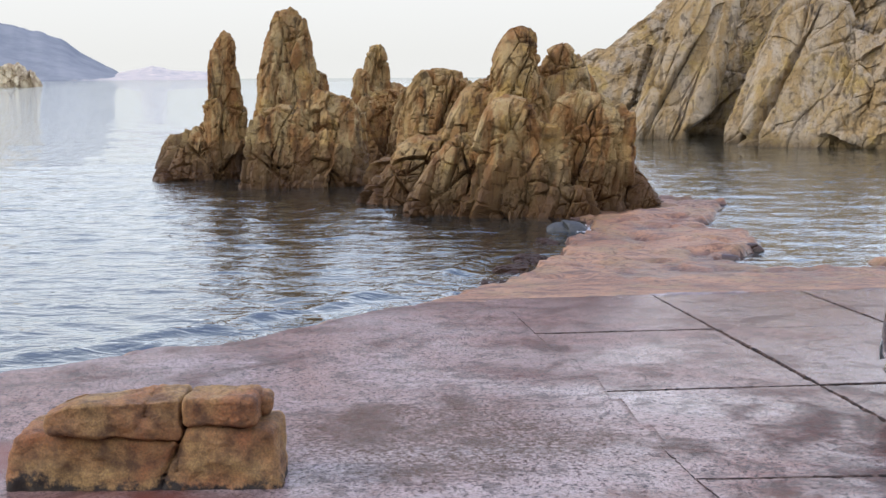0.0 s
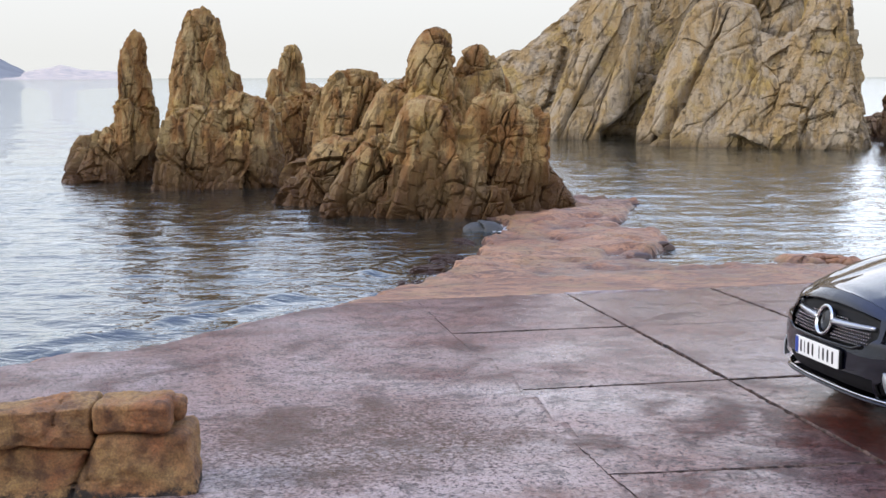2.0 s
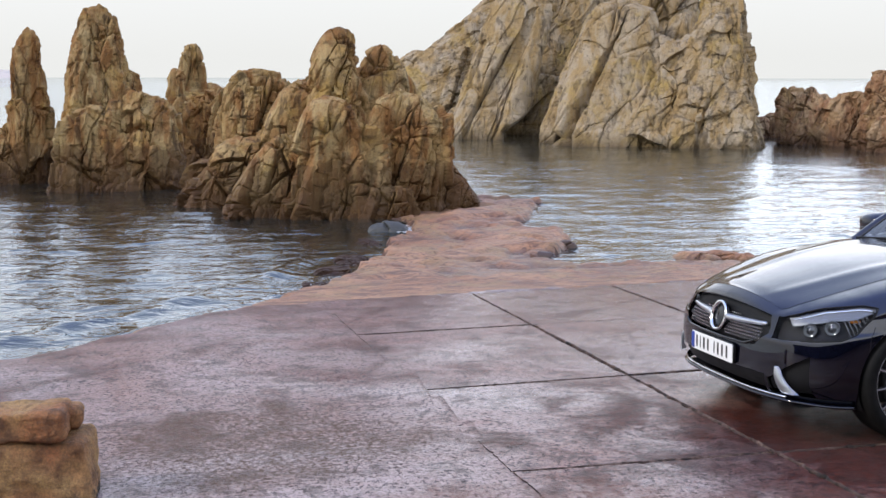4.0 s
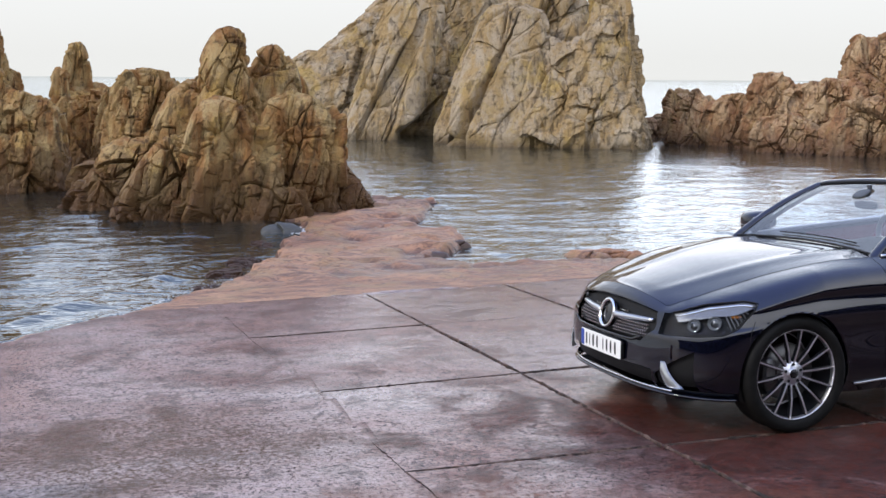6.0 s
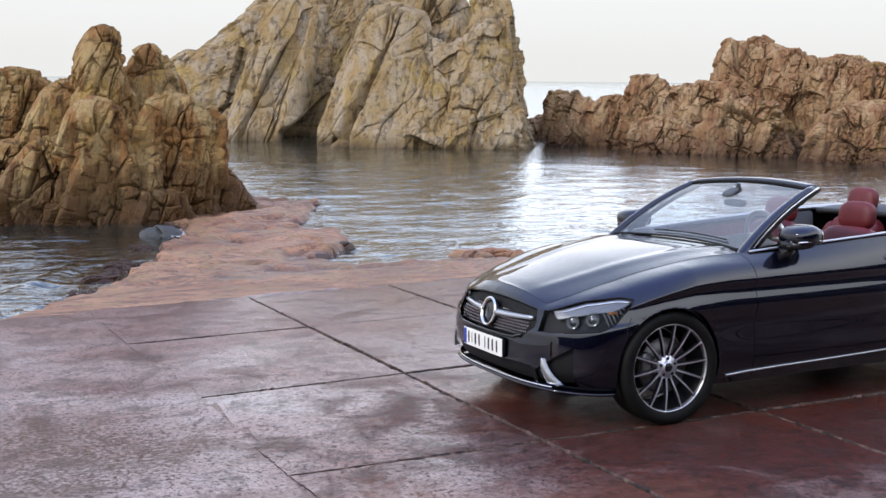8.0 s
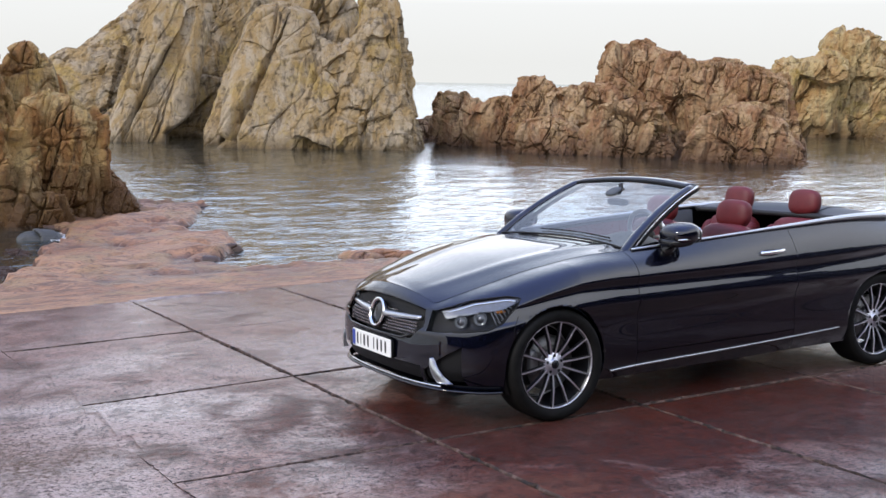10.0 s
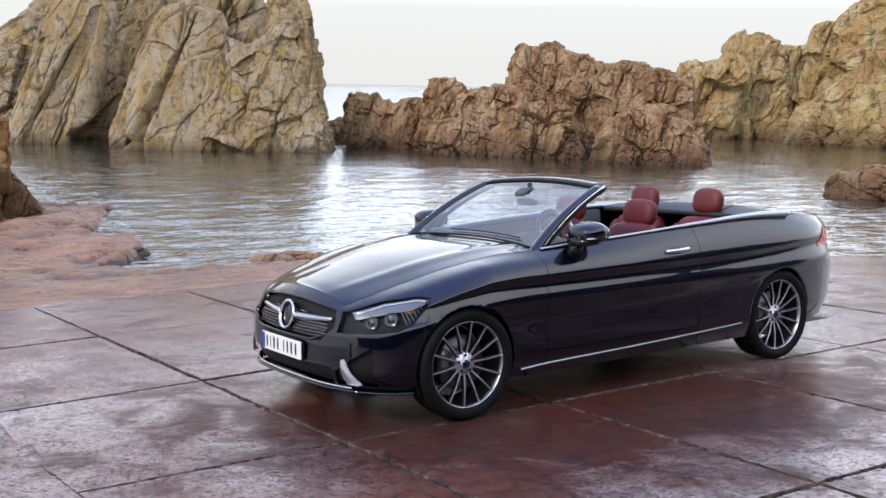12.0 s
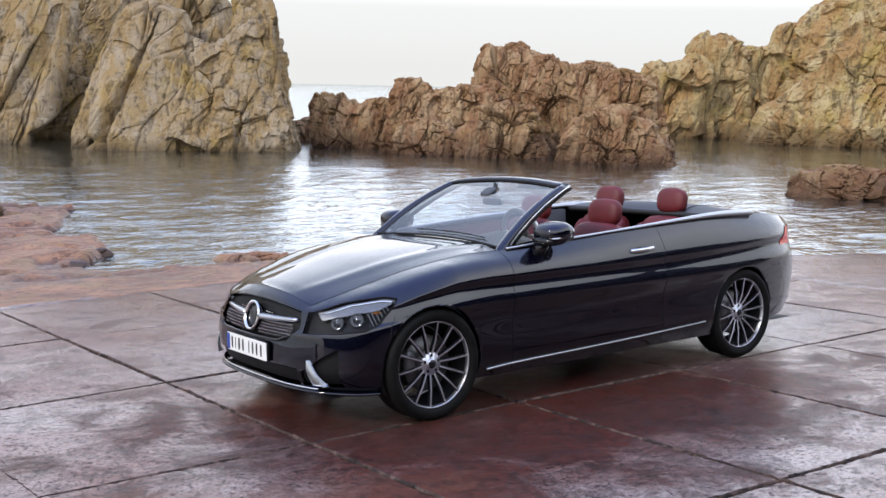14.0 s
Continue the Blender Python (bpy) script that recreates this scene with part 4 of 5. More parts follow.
def sheet_mesh(P, keep=None, arches=False):
    """A bmesh from a grid of points (nv, ns, 3). keep: which faces stay (nv-1, ns-1). arches: cut the wheel arches out, with a turned-in lip."""
    nv, ns = P.shape[:2]
    Q = P.reshape(-1, 3).copy()
    F = grid_faces(ns, nv)
    ok = np.ones(len(F), bool) if keep is None else keep.ravel().copy()
    rim = np.zeros(len(Q), bool)
    if arches:
        for ax, az, ar in ARCHES:
            r = np.hypot(Q[:, 0] - ax, Q[:, 2] - az)
            inn = (r < ar) & (Q[:, 1] > 0.6)
            allin = inn[F].all(1)
            ok &= ~allin
            used = np.zeros(len(Q), bool)
            used[F[ok]] = True
            mv = inn & used
            sc = ar / np.maximum(r[mv], 1e-6)
            Q[mv, 0] = ax + (Q[mv, 0] - ax) * sc
            Q[mv, 2] = az + (Q[mv, 2] - az) * sc
            rim |= mv
    bm = bmesh.new()
    used = np.zeros(len(Q), bool)
    used[F[ok]] = True
    vs = [bm.verts.new(q) if u else None for q, u in zip(Q.tolist(), used)]
    for f in F[ok].tolist():
        bm.faces.new([vs[i] for i in f])
    if arches:
        lip = {vs[i] for i in np.where(rim & used)[0]}
        edges = [e for e in bm.edges if e.is_boundary and e.verts[0] in lip and e.verts[1] in lip]
        ext = bmesh.ops.extrude_edge_only(bm, edges=edges)
        for g in ext["geom"]:
            if isinstance(g, bmesh.types.BMVert):
                g.co.y -= 0.05
    return bm


def mirrored(bm):
    """Adds the other side (y to -y), welding what meets in the middle."""
    geo = bmesh.ops.duplicate(bm, geom=bm.verts[:] + bm.edges[:] + bm.faces[:])
    vs = [g for g in geo["geom"] if isinstance(g, bmesh.types.BMVert)]
    fs = [g for g in geo["geom"] if isinstance(g, bmesh.types.BMFace)]
    for v in vs:
        v.co.y = -v.co.y
    bmesh.ops.reverse_faces(bm, faces=fs)
    bmesh.ops.remove_doubles(bm, verts=[v for v in bm.verts if abs(v.co.y) < 1e-3], dist=2e-3)
    return bm


def flip_y(bm):
    for v in bm.verts:
        v.co.y = -v.co.y
    bmesh.ops.reverse_faces(bm, faces=bm.faces[:])
    return bm


def tube(points, r, n=8, flat=1.0, closed=False):
    """A rod along points. r may be a list; flat squeezes it."""
    P = [Vector(p) for p in points]
    bm = bmesh.new()
    rings = []
    for i, p in enumerate(P):
        a, b = P[max(i - 1, 0)], P[min(i + 1, len(P) - 1)]
        if closed:
            a, b = P[i - 1], P[(i + 1) % len(P)]
        d = (b - a).normalized()
        u = d.cross(Vector((0, 0, 1)))
        u = u.normalized() if u.length > 1e-4 else Vector((1, 0, 0))
        w = u.cross(d)
        rr = r[i] if isinstance(r, (list, tuple)) else r
        rings.append([bm.verts.new(p + u * rr * math.cos(q * 2 * math.pi / n) + w * rr * flat * math.sin(q * 2 * math.pi / n)) for q in range(n)])
    pairs = list(zip(rings, rings[1:])) + ([(rings[-1], rings[0])] if closed else [])
    for a, b in pairs:
        for q in range(n):
            bm.faces.new((a[q], a[(q + 1) % n], b[(q + 1) % n], b[q]))
    if not closed:
        bm.faces.new(rings[0][::-1])
        bm.faces.new(rings[-1])
    bmesh.ops.recalc_face_normals(bm, faces=bm.faces[:])
    return bm


def lathe(profile, n=72):
    """Turned about the y axis. profile: (radius, y)."""
    P = np.array([[(r * math.cos(a), y, r * math.sin(a)) for a in np.linspace(0, 2 * math.pi, n, endpoint=False)] for r, y in profile])
    bm = bmesh.new()
    vs = [[bm.verts.new(p) for p in ring] for ring in P]
    for a, b in zip(vs, vs[1:]):
        for q in range(n):
            bm.faces.new((a[q], a[(q + 1) % n], b[(q + 1) % n], b[q]))
    bmesh.ops.recalc_face_normals(bm, faces=bm.faces[:])
    return bm


def pillow(cx, cy, cz, sx, sy, sz, power=3.0, tilt=0.0, n=28):
    """A soft rounded block (superellipsoid), tilted about y by degrees."""
    bm = bmesh.new()
    bmesh.ops.create_uvsphere(bm, u_segments=n, v_segments=n // 2, radius=1)
    m = pose(cx, cy, cz, 0, tilt, 0)
    for v in bm.verts:
        c = v.co.normalized()
        q = (abs(c.x) ** power + abs(c.y) ** power + abs(c.z) ** power) ** (-1 / power)
        v.co = m @ Vector((c.x * q * sx, c.y * q * sy, c.z * q * sz))
    return bm


# --- body wall, split at its shut lines ---
def body_grid(s0, s1, ns, nv=64, v0=0.0, v1=1.0):
    S, V = np.meshgrid(np.linspace(s0, s1, ns), np.linspace(v0, v1, nv))
    return S, V, wall(S, V)


GAP = 0.004
S_BUMP, S_DOOR0, S_DOOR1, S_TAIL = s_at(0.30), s_at(-0.60), s_at(-1.97), s_at(-3.40)


def shift(s, dx):
    return s_at(float(wall(s, 0.5)[0]) + dx)


def grille_in(P):
    """Inside the radiator opening of the nose."""
    y, z = np.abs(P[..., 1]), P[..., 2]
    half = 0.490 - 1.1 * np.maximum(0, 0.57 - z) - 0.40 * np.maximum(0, z - 0.60)
    return (y < half) & (z > 0.495) & (z < 0.715 - 0.22 * y ** 2) & (P[..., 0] > 0.5)


def lamp_in(P):
    """Inside the headlamp's outline on the corner of the nose."""
    x, y, z = P[..., 0], P[..., 1], P[..., 2]
    top = np.interp(x, [0.22, 0.30, 0.45, 0.62], [0.742, 0.752, 0.728, 0.668])
    low = np.interp(x, [0.22, 0.27, 0.36, 0.45, 0.65], [0.742, 0.690, 0.605, 0.572, 0.553])
    return (x > 0.22) & (y > 0.510 + 0.12 * (0.67 - z)) & (z < top) & (z > low)


def intake_in(P):
    y, z = np.abs(P[..., 1]), P[..., 2]
    mid_ = (y < 0.50) & (z > 0.245) & (z < 0.36 - 0.02 * y)
    side_ = (y > 0.52) & (y < 0.74) & (z > 0.25) & (z < 0.27 + 0.17 * (y - 0.50) / 0.24 + 0.04)
    return (P[..., 0] > 0.35) & (mid_ | side_)


def centre_of(P):
    return (P[:-1, :-1] + P[1:, :-1] + P[1:, 1:] + P[:-1, 1:]) / 4


S, V, P = body_grid(0, S_BUMP, 300, 200)
C = centre_of(P)
part("front_bumper", mirrored(sheet_mesh(P, ~(grille_in(C) | lamp_in(C) | intake_in(C)), True)), PAINT, car)
S, V, P = body_grid(S_BUMP, S_DOOR0, 110, 90)
C = centre_of(P)
for bm_side in ("left", "right"):
    b = sheet_mesh(P, ~lamp_in(C), True)
    part("fender", b if bm_side == "left" else flip_y(b), PAINT, car)
doors = []
S, V, P = body_grid(shift(S_DOOR0, -GAP), shift(S_DOOR1, GAP), 70, 90, 0.20, 1.0)
for bm_side in ("left", "right"):
    b = sheet_mesh(P)
    doors.append(part("door", b if bm_side == "left" else flip_y(b), PAINT, car))
S, V, P = body_grid(shift(S_DOOR0, -GAP), shift(S_DOOR1, GAP), 40, 14, 0.0, 0.193)
for bm_side in ("left", "right"):
    b = sheet_mesh(P)
    part("sill", b if bm_side == "left" else flip_y(b), PAINT, car)
S, V, P = body_grid(S_DOOR1, S_TAIL, 110, 90)
for bm_side in ("left", "right"):
    b = sheet_mesh(P, None, True)
    part("rear_quarter", b if bm_side == "left" else flip_y(b), PAINT, car)
S, V, P = body_grid(S_TAIL, 15, 60, 48)
part("rear_bumper", mirrored(sheet_mesh(P)), PAINT, car)


# --- bonnet and boot lid ---
def lid(p, q):
    """Bonnet: p from its front edge (0) to the screen (1), q across."""
    sp = 2.12 + (7.0 - 2.12) * p
    edge = curve(TOP, np.ravel(sp)).reshape(np.shape(p) + (3,))
    bow = (1 - np.abs(q) ** 2.2)
    x = edge[..., 0] + 0.035 * bow * (1 - p) ** 3 - 0.075 * bow * p ** 2
    y = (edge[..., 1] - 0.003) * q
    crown = np.interp(p, [0, 0.15, 0.5, 1.0], [0.07, 0.062, 0.045, 0.022])
    ridge = 0.007 * np.exp(-((np.abs(q) - 0.62 - 0.1 * p) / 0.10) ** 2) * np.clip(p * 4, 0, 1)
    z = edge[..., 2] + crown * bow + ridge + 0.002
    return np.stack([x, y, z], -1)


pp, qq = np.meshgrid(np.linspace(0, 1, 70), np.linspace(-1, 1, 81), indexing="ij")
part("bonnet", sheet_mesh(lid(pp, qq)), PAINT, car)


def boot(p, q):
    sp = 10.75 + (14.2 - 10.75) * p
    edge = curve(TOP, np.ravel(sp)).reshape(np.shape(p) + (3,))
    x = edge[..., 0] - 0.05 * (1 - q * q) * p
    return np.stack([x, edge[..., 1] * q, edge[..., 2] + 0.028 * (1 - q ** 2) * (1 - 0.6 * p)], -1)


pp, qq = np.meshgrid(np.linspace(0, 1, 40), np.linspace(-1, 1, 41), indexing="ij")
part("boot_lid", sheet_mesh(boot(pp, qq)), PAINT, car)
# small spoiler lip
bm = tube([boot(np.array(0.93), np.array(q)) + np.array([0, 0, 0.008]) for q in np.linspace(-0.95, 0.95, 24)], 0.014, 8, 0.8)
part("spoiler", bm, PAINT, car)

# floor pan and arch liners keep the underside dark and closed
bm = bmesh.new()
bmesh.ops.create_grid(bm, x_segments=30, y_segments=10, size=1, matrix=Matrix.Translation((-1.55, 0, 0.19)) @ Matrix.Diagonal((2.15, 0.70, 1, 1)))
part("floor_pan", bm, TRIM, car, smooth=False)
for ax, az, ar in ARCHES:
    for sgn in (1, -1):
        a = np.linspace(math.radians(-25), math.radians(205), 40)
        P = np.array([[(ax + (ar - 0.004) * math.cos(t), sgn * y, az + (ar - 0.004) * math.sin(t)) for t in a] for y in (0.845, 0.56)])
        bm = sheet_mesh(P)
        P2 = np.array([[(ax + r * math.cos(t), sgn * 0.56, az + r * math.sin(t)) for t in a] for r in (ar, 0.02)])
        bm2 = sheet_mesh(P2)
        me = bpy.data.meshes.new("t")
        bm2.to_mesh(me)
        bm.from_mesh(me)
        bm2.free()
        part("arch_liner", bm, TRIM, car)


# --- patches that follow the body wall ---
def patch(test, s0, s1, v0, v1, out, ns=160, nv=110):
    S, V = np.meshgrid(np.linspace(s0, s1, ns), np.linspace(v0, v1, nv))
    P = wall(S, V)
    return sheet_mesh(wall_out(S, V, np.full(S.shape, out)), test(centre_of(P)))


# radiator: dark backing, studs, bar, ring
bm = mirrored(patch(grille_in, 0, 2.2, 0.2, 0.99, -0.035))
grille = part("grille", bm, TRIM, car, "gloss black grille with rows of bright studs")
bm = bmesh.new()
for row_i, zz in enumerate(np.arange(0.515, 0.64, 0.017)):
    for c_i in range(-20, 21):
        yy = (c_i + 0.5 * (row_i % 2)) * 0.0205
        if not bool(grille_in(np.array([0.7, yy, zz]))) or (zz > 0.585 and abs(yy) > 0.2) or abs(yy) < 0.085:
            continue
        xx = 0.742 - 0.35 * max(0, zz - 0.52) - 0.20 * yy * yy
        bmesh.ops.create_cube(bm, size=1, matrix=Matrix.Translation((xx - 0.006, yy, zz)) @ pose(0, 0, 0, 45, 0, 0) @ Matrix.Diagonal((0.012, 0.0085, 0.0085, 1)))
tagged(part("stud_field", bm, CHROME, grille, "rows of small bright studs", smooth=False), kind="stuff")
for sgn in (1, -1):
    ys = np.linspace(0.085, 0.435, 14)
    pts = [(0.716 - 0.32 * y * y, sgn * y, 0.600 + 0.012 * (y / 0.36)) for y in ys]
    part("grille_bar", tube(pts, [0.028 - 0.012 * (i / 13) for i in range(14)], 10, 0.75), SILVER, grille, "satin silver grille bar")


def ring_at(x, z, r, w, material, name, parent, label, tilt=-14):
    b = lathe([(r - w, 0.0), (r - w * 0.8, 0.012), (r - w * 0.2, 0.012), (r, 0.0), (r - w * 0.5, -0.012), (r - w, 0.0)], 56)
    m = Matrix.Translation((x, 0, z)) @ pose(0, 0, 0, 0, tilt, 0) @ pose(0, 0, 0, 0, 0, -90)
    bmesh.ops.transform(b, matrix=m, verts=b.verts[:])
    return part(name, b, material, parent, label)


badge = ring_at(0.728, 0.598, 0.094, 0.020, CHROME, "badge_ring", grille, "bright chrome badge ring")
b = lathe([(0.0001, 0.006), (0.05, 0.003), (0.078, -0.004), (0.078, -0.02)], 48)
bmesh.ops.transform(b, matrix=Matrix.Translation((0.720, 0, 0.598)) @ pose(0, 0, 0, 0, -14, 0) @ pose(0, 0, 0, 0, 0, -90), verts=b.verts[:])
part("badge_disc", b, mat("badge_dark", (0.05, 0.052, 0.058), 0.12, 0.8), grille, "dark glossy badge disc")
# grille surround
gy = np.linspace(-0.45, 0.45, 34)
up_line = [(0.685 - 0.30 * y * y, y, 0.712 - 0.22 * y * y) for y in gy]
part("grille_frame", tube(up_line, 0.007, 8), BLACK, grille)
low_line = [(0.772 - 0.22 * y * y, y, 0.494 + 0.35 * max(0, abs(y) - 0.34)) for y in np.linspace(-0.42, 0.42, 34)]
part("grille_frame", tube(low_line, 0.008, 8), BLACK, grille)

# lower intakes, silver side fins, bright lip
part("air_intake", mirrored(patch(intake_in, 0, S_BUMP, 0.0, 0.5, -0.03, 300, 160)), TRIM, car)
for sgn in (1, -1):
    inner_ = curve([(0.712, 0.575, 0.405), (0.720, 0.585, 0.36), (0.714, 0.605, 0.31), (0.700, 0.635, 0.268)], np.linspace(0, 3, 14))
    outer_ = curve([(0.692, 0.600, 0.408), (0.690, 0.624, 0.362), (0.672, 0.660, 0.312), (0.632, 0.705, 0.262)], np.linspace(0, 3, 14))
    t_ = np.linspace(0, 1, 8)[:, None, None]
    P = inner_[None] * (1 - t_) + outer_[None] * t_
    P[..., 0] += 0.012 * np.sin(np.pi * t_[..., 0]) - 0.022
    P[..., 1] *= sgn if sgn > 0 else -0.955
    bm = sheet_mesh(P)
    bmesh.ops.solidify(bm, geom=bm.faces[:], thickness=0.010 * sgn)
    bmesh.ops.recalc_face_normals(bm, faces=bm.faces[:])
    part("bumper_fin", bm, SILVER, car, "satin silver bumper fin")
S1 = np.linspace(0, s_at(0.66), 60)
lip = wall_out(S1, np.full(S1.shape, 0.045), np.full(S1.shape, 0.008))
pts = [tuple(p) for p in lip[::-1]] + [(p[0], -p[1], p[2]) for p in lip[1:]]
part("bumper_lip", tube(pts, 0.0065, 8), CHROME, car, "bright chrome bumper lip")
S1 = np.linspace(0, s_at(0.36), 60)
lip = wall_out(S1, np.full(S1.shape, 0.0), np.full(S1.shape, 0.012))
pts = [tuple(p) for p in lip[::-1]] + [(p[0], -p[1], p[2]) for p in lip[1:]]
part("splitter", tube(pts, 0.022, 8, 0.5), PAINT, car)
for sgn in (1, -1):
    e = wall_out(np.full(20, S_BUMP), np.linspace(0.36, 0.60, 20), np.full(20, 0.0005))
    part("panel_gap", tube([(p[0], sgn * p[1], p[2]) for p in e], 0.0018, 6), TRIM, car)

# headlamps
FIND_S, FIND_V = [q.ravel() for q in np.meshgrid(np.linspace(1.8, 5.0, 260), np.linspace(0.3, 1.0, 160))]
FIND_P = wall(FIND_S, FIND_V)


def on_wall(x, z, out):
    """The place on the nose's corner at this x and height, moved outwards, and the way out."""
    i = int(np.argmin((FIND_P[:, 0] - x) ** 2 + (FIND_P[:, 2] - z) ** 2))
    s_, v_ = np.array([FIND_S[i]]), np.array([FIND_V[i]])
    a, b = wall_out(s_, v_, np.array([out]))[0], wall_out(s_, v_, np.array([out + 0.01]))[0]
    return tuple(a), tuple((b - a) * 100)


part("engine_bay", pillow(0.20, 0, 0.50, 0.40, 0.60, 0.23, 5, 0, 32), TRIM, car)
for sgn in (1, -1):
    def sided(b):
        return b if sgn == 1 else flip_y(b)
    lamp = part("headlamp", sided(patch(lamp_in, 1.9, s_at(0.18), 0.35, 0.98, -0.045, 170, 150)), TRIM, car, "clear-covered headlamp in a black housing")
    part("lamp_cover", sided(patch(lamp_in, 1.9, s_at(0.18), 0.35, 0.98, 0.001, 170, 150)), COVER, lamp, "clear lamp cover")
    def bezel_in(P):
        x, z = P[..., 0], P[..., 2]
        top = np.interp(x, [0.22, 0.30, 0.45, 0.62], [0.742, 0.752, 0.728, 0.668])
        low = np.interp(x, [0.22, 0.27, 0.36, 0.45, 0.65], [0.742, 0.690, 0.605, 0.572, 0.553])
        f = (z - low) / np.maximum(top - low, 1e-3)
        return lamp_in(P) & (x < 0.60) & ((f > 0.62 - 0.25 * np.clip((0.42 - x) / 0.2, 0, 1)) & (f < 0.96))
    part("lamp_bezel", sided(patch(bezel_in, 1.9, s_at(0.18), 0.35, 0.98, -0.012, 170, 150)), BEZEL, lamp, "grey metallic inner lamp bezel")
    # bright daytime strip along the upper edge
    xs = np.linspace(0.60, 0.25, 26)
    zz = np.interp(xs, [0.22, 0.30, 0.45, 0.62], [0.742, 0.752, 0.728, 0.668]) - 0.016
    strip = [on_wall(x, z, -0.012)[0] for x, z in zip(xs, zz)]
    part("light_strip", sided(tube(strip, [0.004 + 0.004 * min(1, i / 9) for i in range(26)], 8)), LENS, lamp, "bright daylight strip")
    for lx, lz, lr in ((0.545, 0.622, 0.036), (0.455, 0.640, 0.038)):
        p, n_ = on_wall(lx, lz, -0.026)
        b = lathe([(0.0001, 0.012), (lr * 0.5, 0.010), (lr * 0.85, 0.0), (lr, 0.010), (lr * 1.1, 0.004), (lr * 1.12, -0.02)], 24)
        turn = Vector((0.8, 0.6, 0)).lerp(Vector(n_), 0.4).to_track_quat("Y", "Z").to_matrix().to_4x4()
        bmesh.ops.transform(b, matrix=Matrix.Translation(p) @ turn, verts=b.verts[:])
        part("reflector", sided(b), OPTIC, lamp, "round dark lamp lens")
    for lx in (0.385, 0.365, 0.345, 0.325, 0.305, 0.285):
        hi_ = np.interp(lx, [0.22, 0.30, 0.45, 0.62], [0.742, 0.752, 0.728, 0.668]) - 0.03
        lo_ = np.interp(lx, [0.22, 0.27, 0.36, 0.45, 0.65], [0.742, 0.690, 0.605, 0.572, 0.553]) + 0.012
        part("lamp_fin", sided(tube([on_wall(lx + 0.02 * f, lo_ + (hi_ - lo_) * f, -0.022)[0] for f in np.linspace(0, 1, 6)], 0.0028, 6)), BEZEL, lamp, "bright upright lamp fin")
    second = [on_wall(x, z - 0.022 - 0.02 * i / 17, -0.018)[0] for i, (x, z) in enumerate(zip(xs[:18], zz[:18]))]
    part("light_guide", sided(tube(second, 0.003, 6)), BEZEL, lamp, "bright light guide")
    edge_x = np.concatenate([np.linspace(0.60, 0.235, 24), np.linspace(0.24, 0.60, 24)])
    edge_z = np.concatenate([np.interp(edge_x[:24], [0.22, 0.30, 0.45, 0.62], [0.742, 0.752, 0.728, 0.668]), np.interp(edge_x[24:], [0.22, 0.27, 0.36, 0.45, 0.65], [0.742, 0.690, 0.605, 0.572, 0.553])])
    part("lamp_seal", sided(tube([on_wall(x, z, 0.0)[0] for x, z in zip(edge_x, edge_z)], 0.0045, 6)), TRIM, lamp)
    part("side_marker", sided(pillow(0.33, 0.775, 0.665, 0.03, 0.012, 0.008, 3)), AMBER, lamp, "amber side marker")

# number plate
plate = part("number_plate", pillow(0.772, 0, 0.413, 0.006, 0.26, 0.055, 30, 0, 64), PLATE, car, "white number plate with a blue end band", smooth=False)
part("plate_band", pillow(0.7765, -0.237, 0.413, 0.003, 0.020, 0.050, 14, 0, 24), PLATE_BLUE, plate, "blue end band", smooth=False)
for yy, w in ((-0.185, 0.014), (-0.140, 0.006), (-0.092, 0.016), (-0.040, 0.014), (0.040, 0.008), (0.088, 0.014), (0.140, 0.014), (0.195, 0.014)):
    part("plate_bar", pillow(0.7775, yy, 0.413, 0.002, w * 0.72, 0.036, 14, 0, 16), INK, plate, "plain black bar", smooth=False)
part("plate_holder", pillow(0.764, 0, 0.413, 0.012, 0.268, 0.062, 10, 0, 32), TRIM, car)


# --- wheels ---
def spoke_mesh():
    """One slim spoke: bright machined face on a dark flank."""
    bm = bmesh.new()
    for w0, w1, y0, y1, th in ((0.0115, 0.0085, 0.040, 0.070, 0.018), (0.0058, 0.0045, 0.0585, 0.0885, 0.003)):
        v = []
        for r, wd, yy in ((0.062, w0, y0), (0.15, (w0 + w1) / 2, y0 + 0.75 * (y1 - y0)), (0.252, w1, y1)):
            v.append([bm.verts.new((r, yy + h, t)) for h, t in ((0, -wd), (th, -wd * 0.8), (th, wd * 0.8), (0, wd))])
        for p0, p1 in zip(v, v[1:]):
            for q in range(4):
                f = bm.faces.new((p0[q], p0[(q + 1) % 4], p1[(q + 1) % 4], p1[q]))
                f.material_index = 1 if th < 0.01 else 0
        bm.faces.new(v[0])
        bm.faces.new(v[-1][::-1])
    bmesh.ops.recalc_face_normals(bm, faces=bm.faces[:])
    me = bpy.data.meshes.new("spoke")
    bm.to_mesh(me)
    bm.free()
    me.materials.append(ALLOY_DARK)
    me.materials.append(ALLOY)
    return me


SPOKE = spoke_mesh()


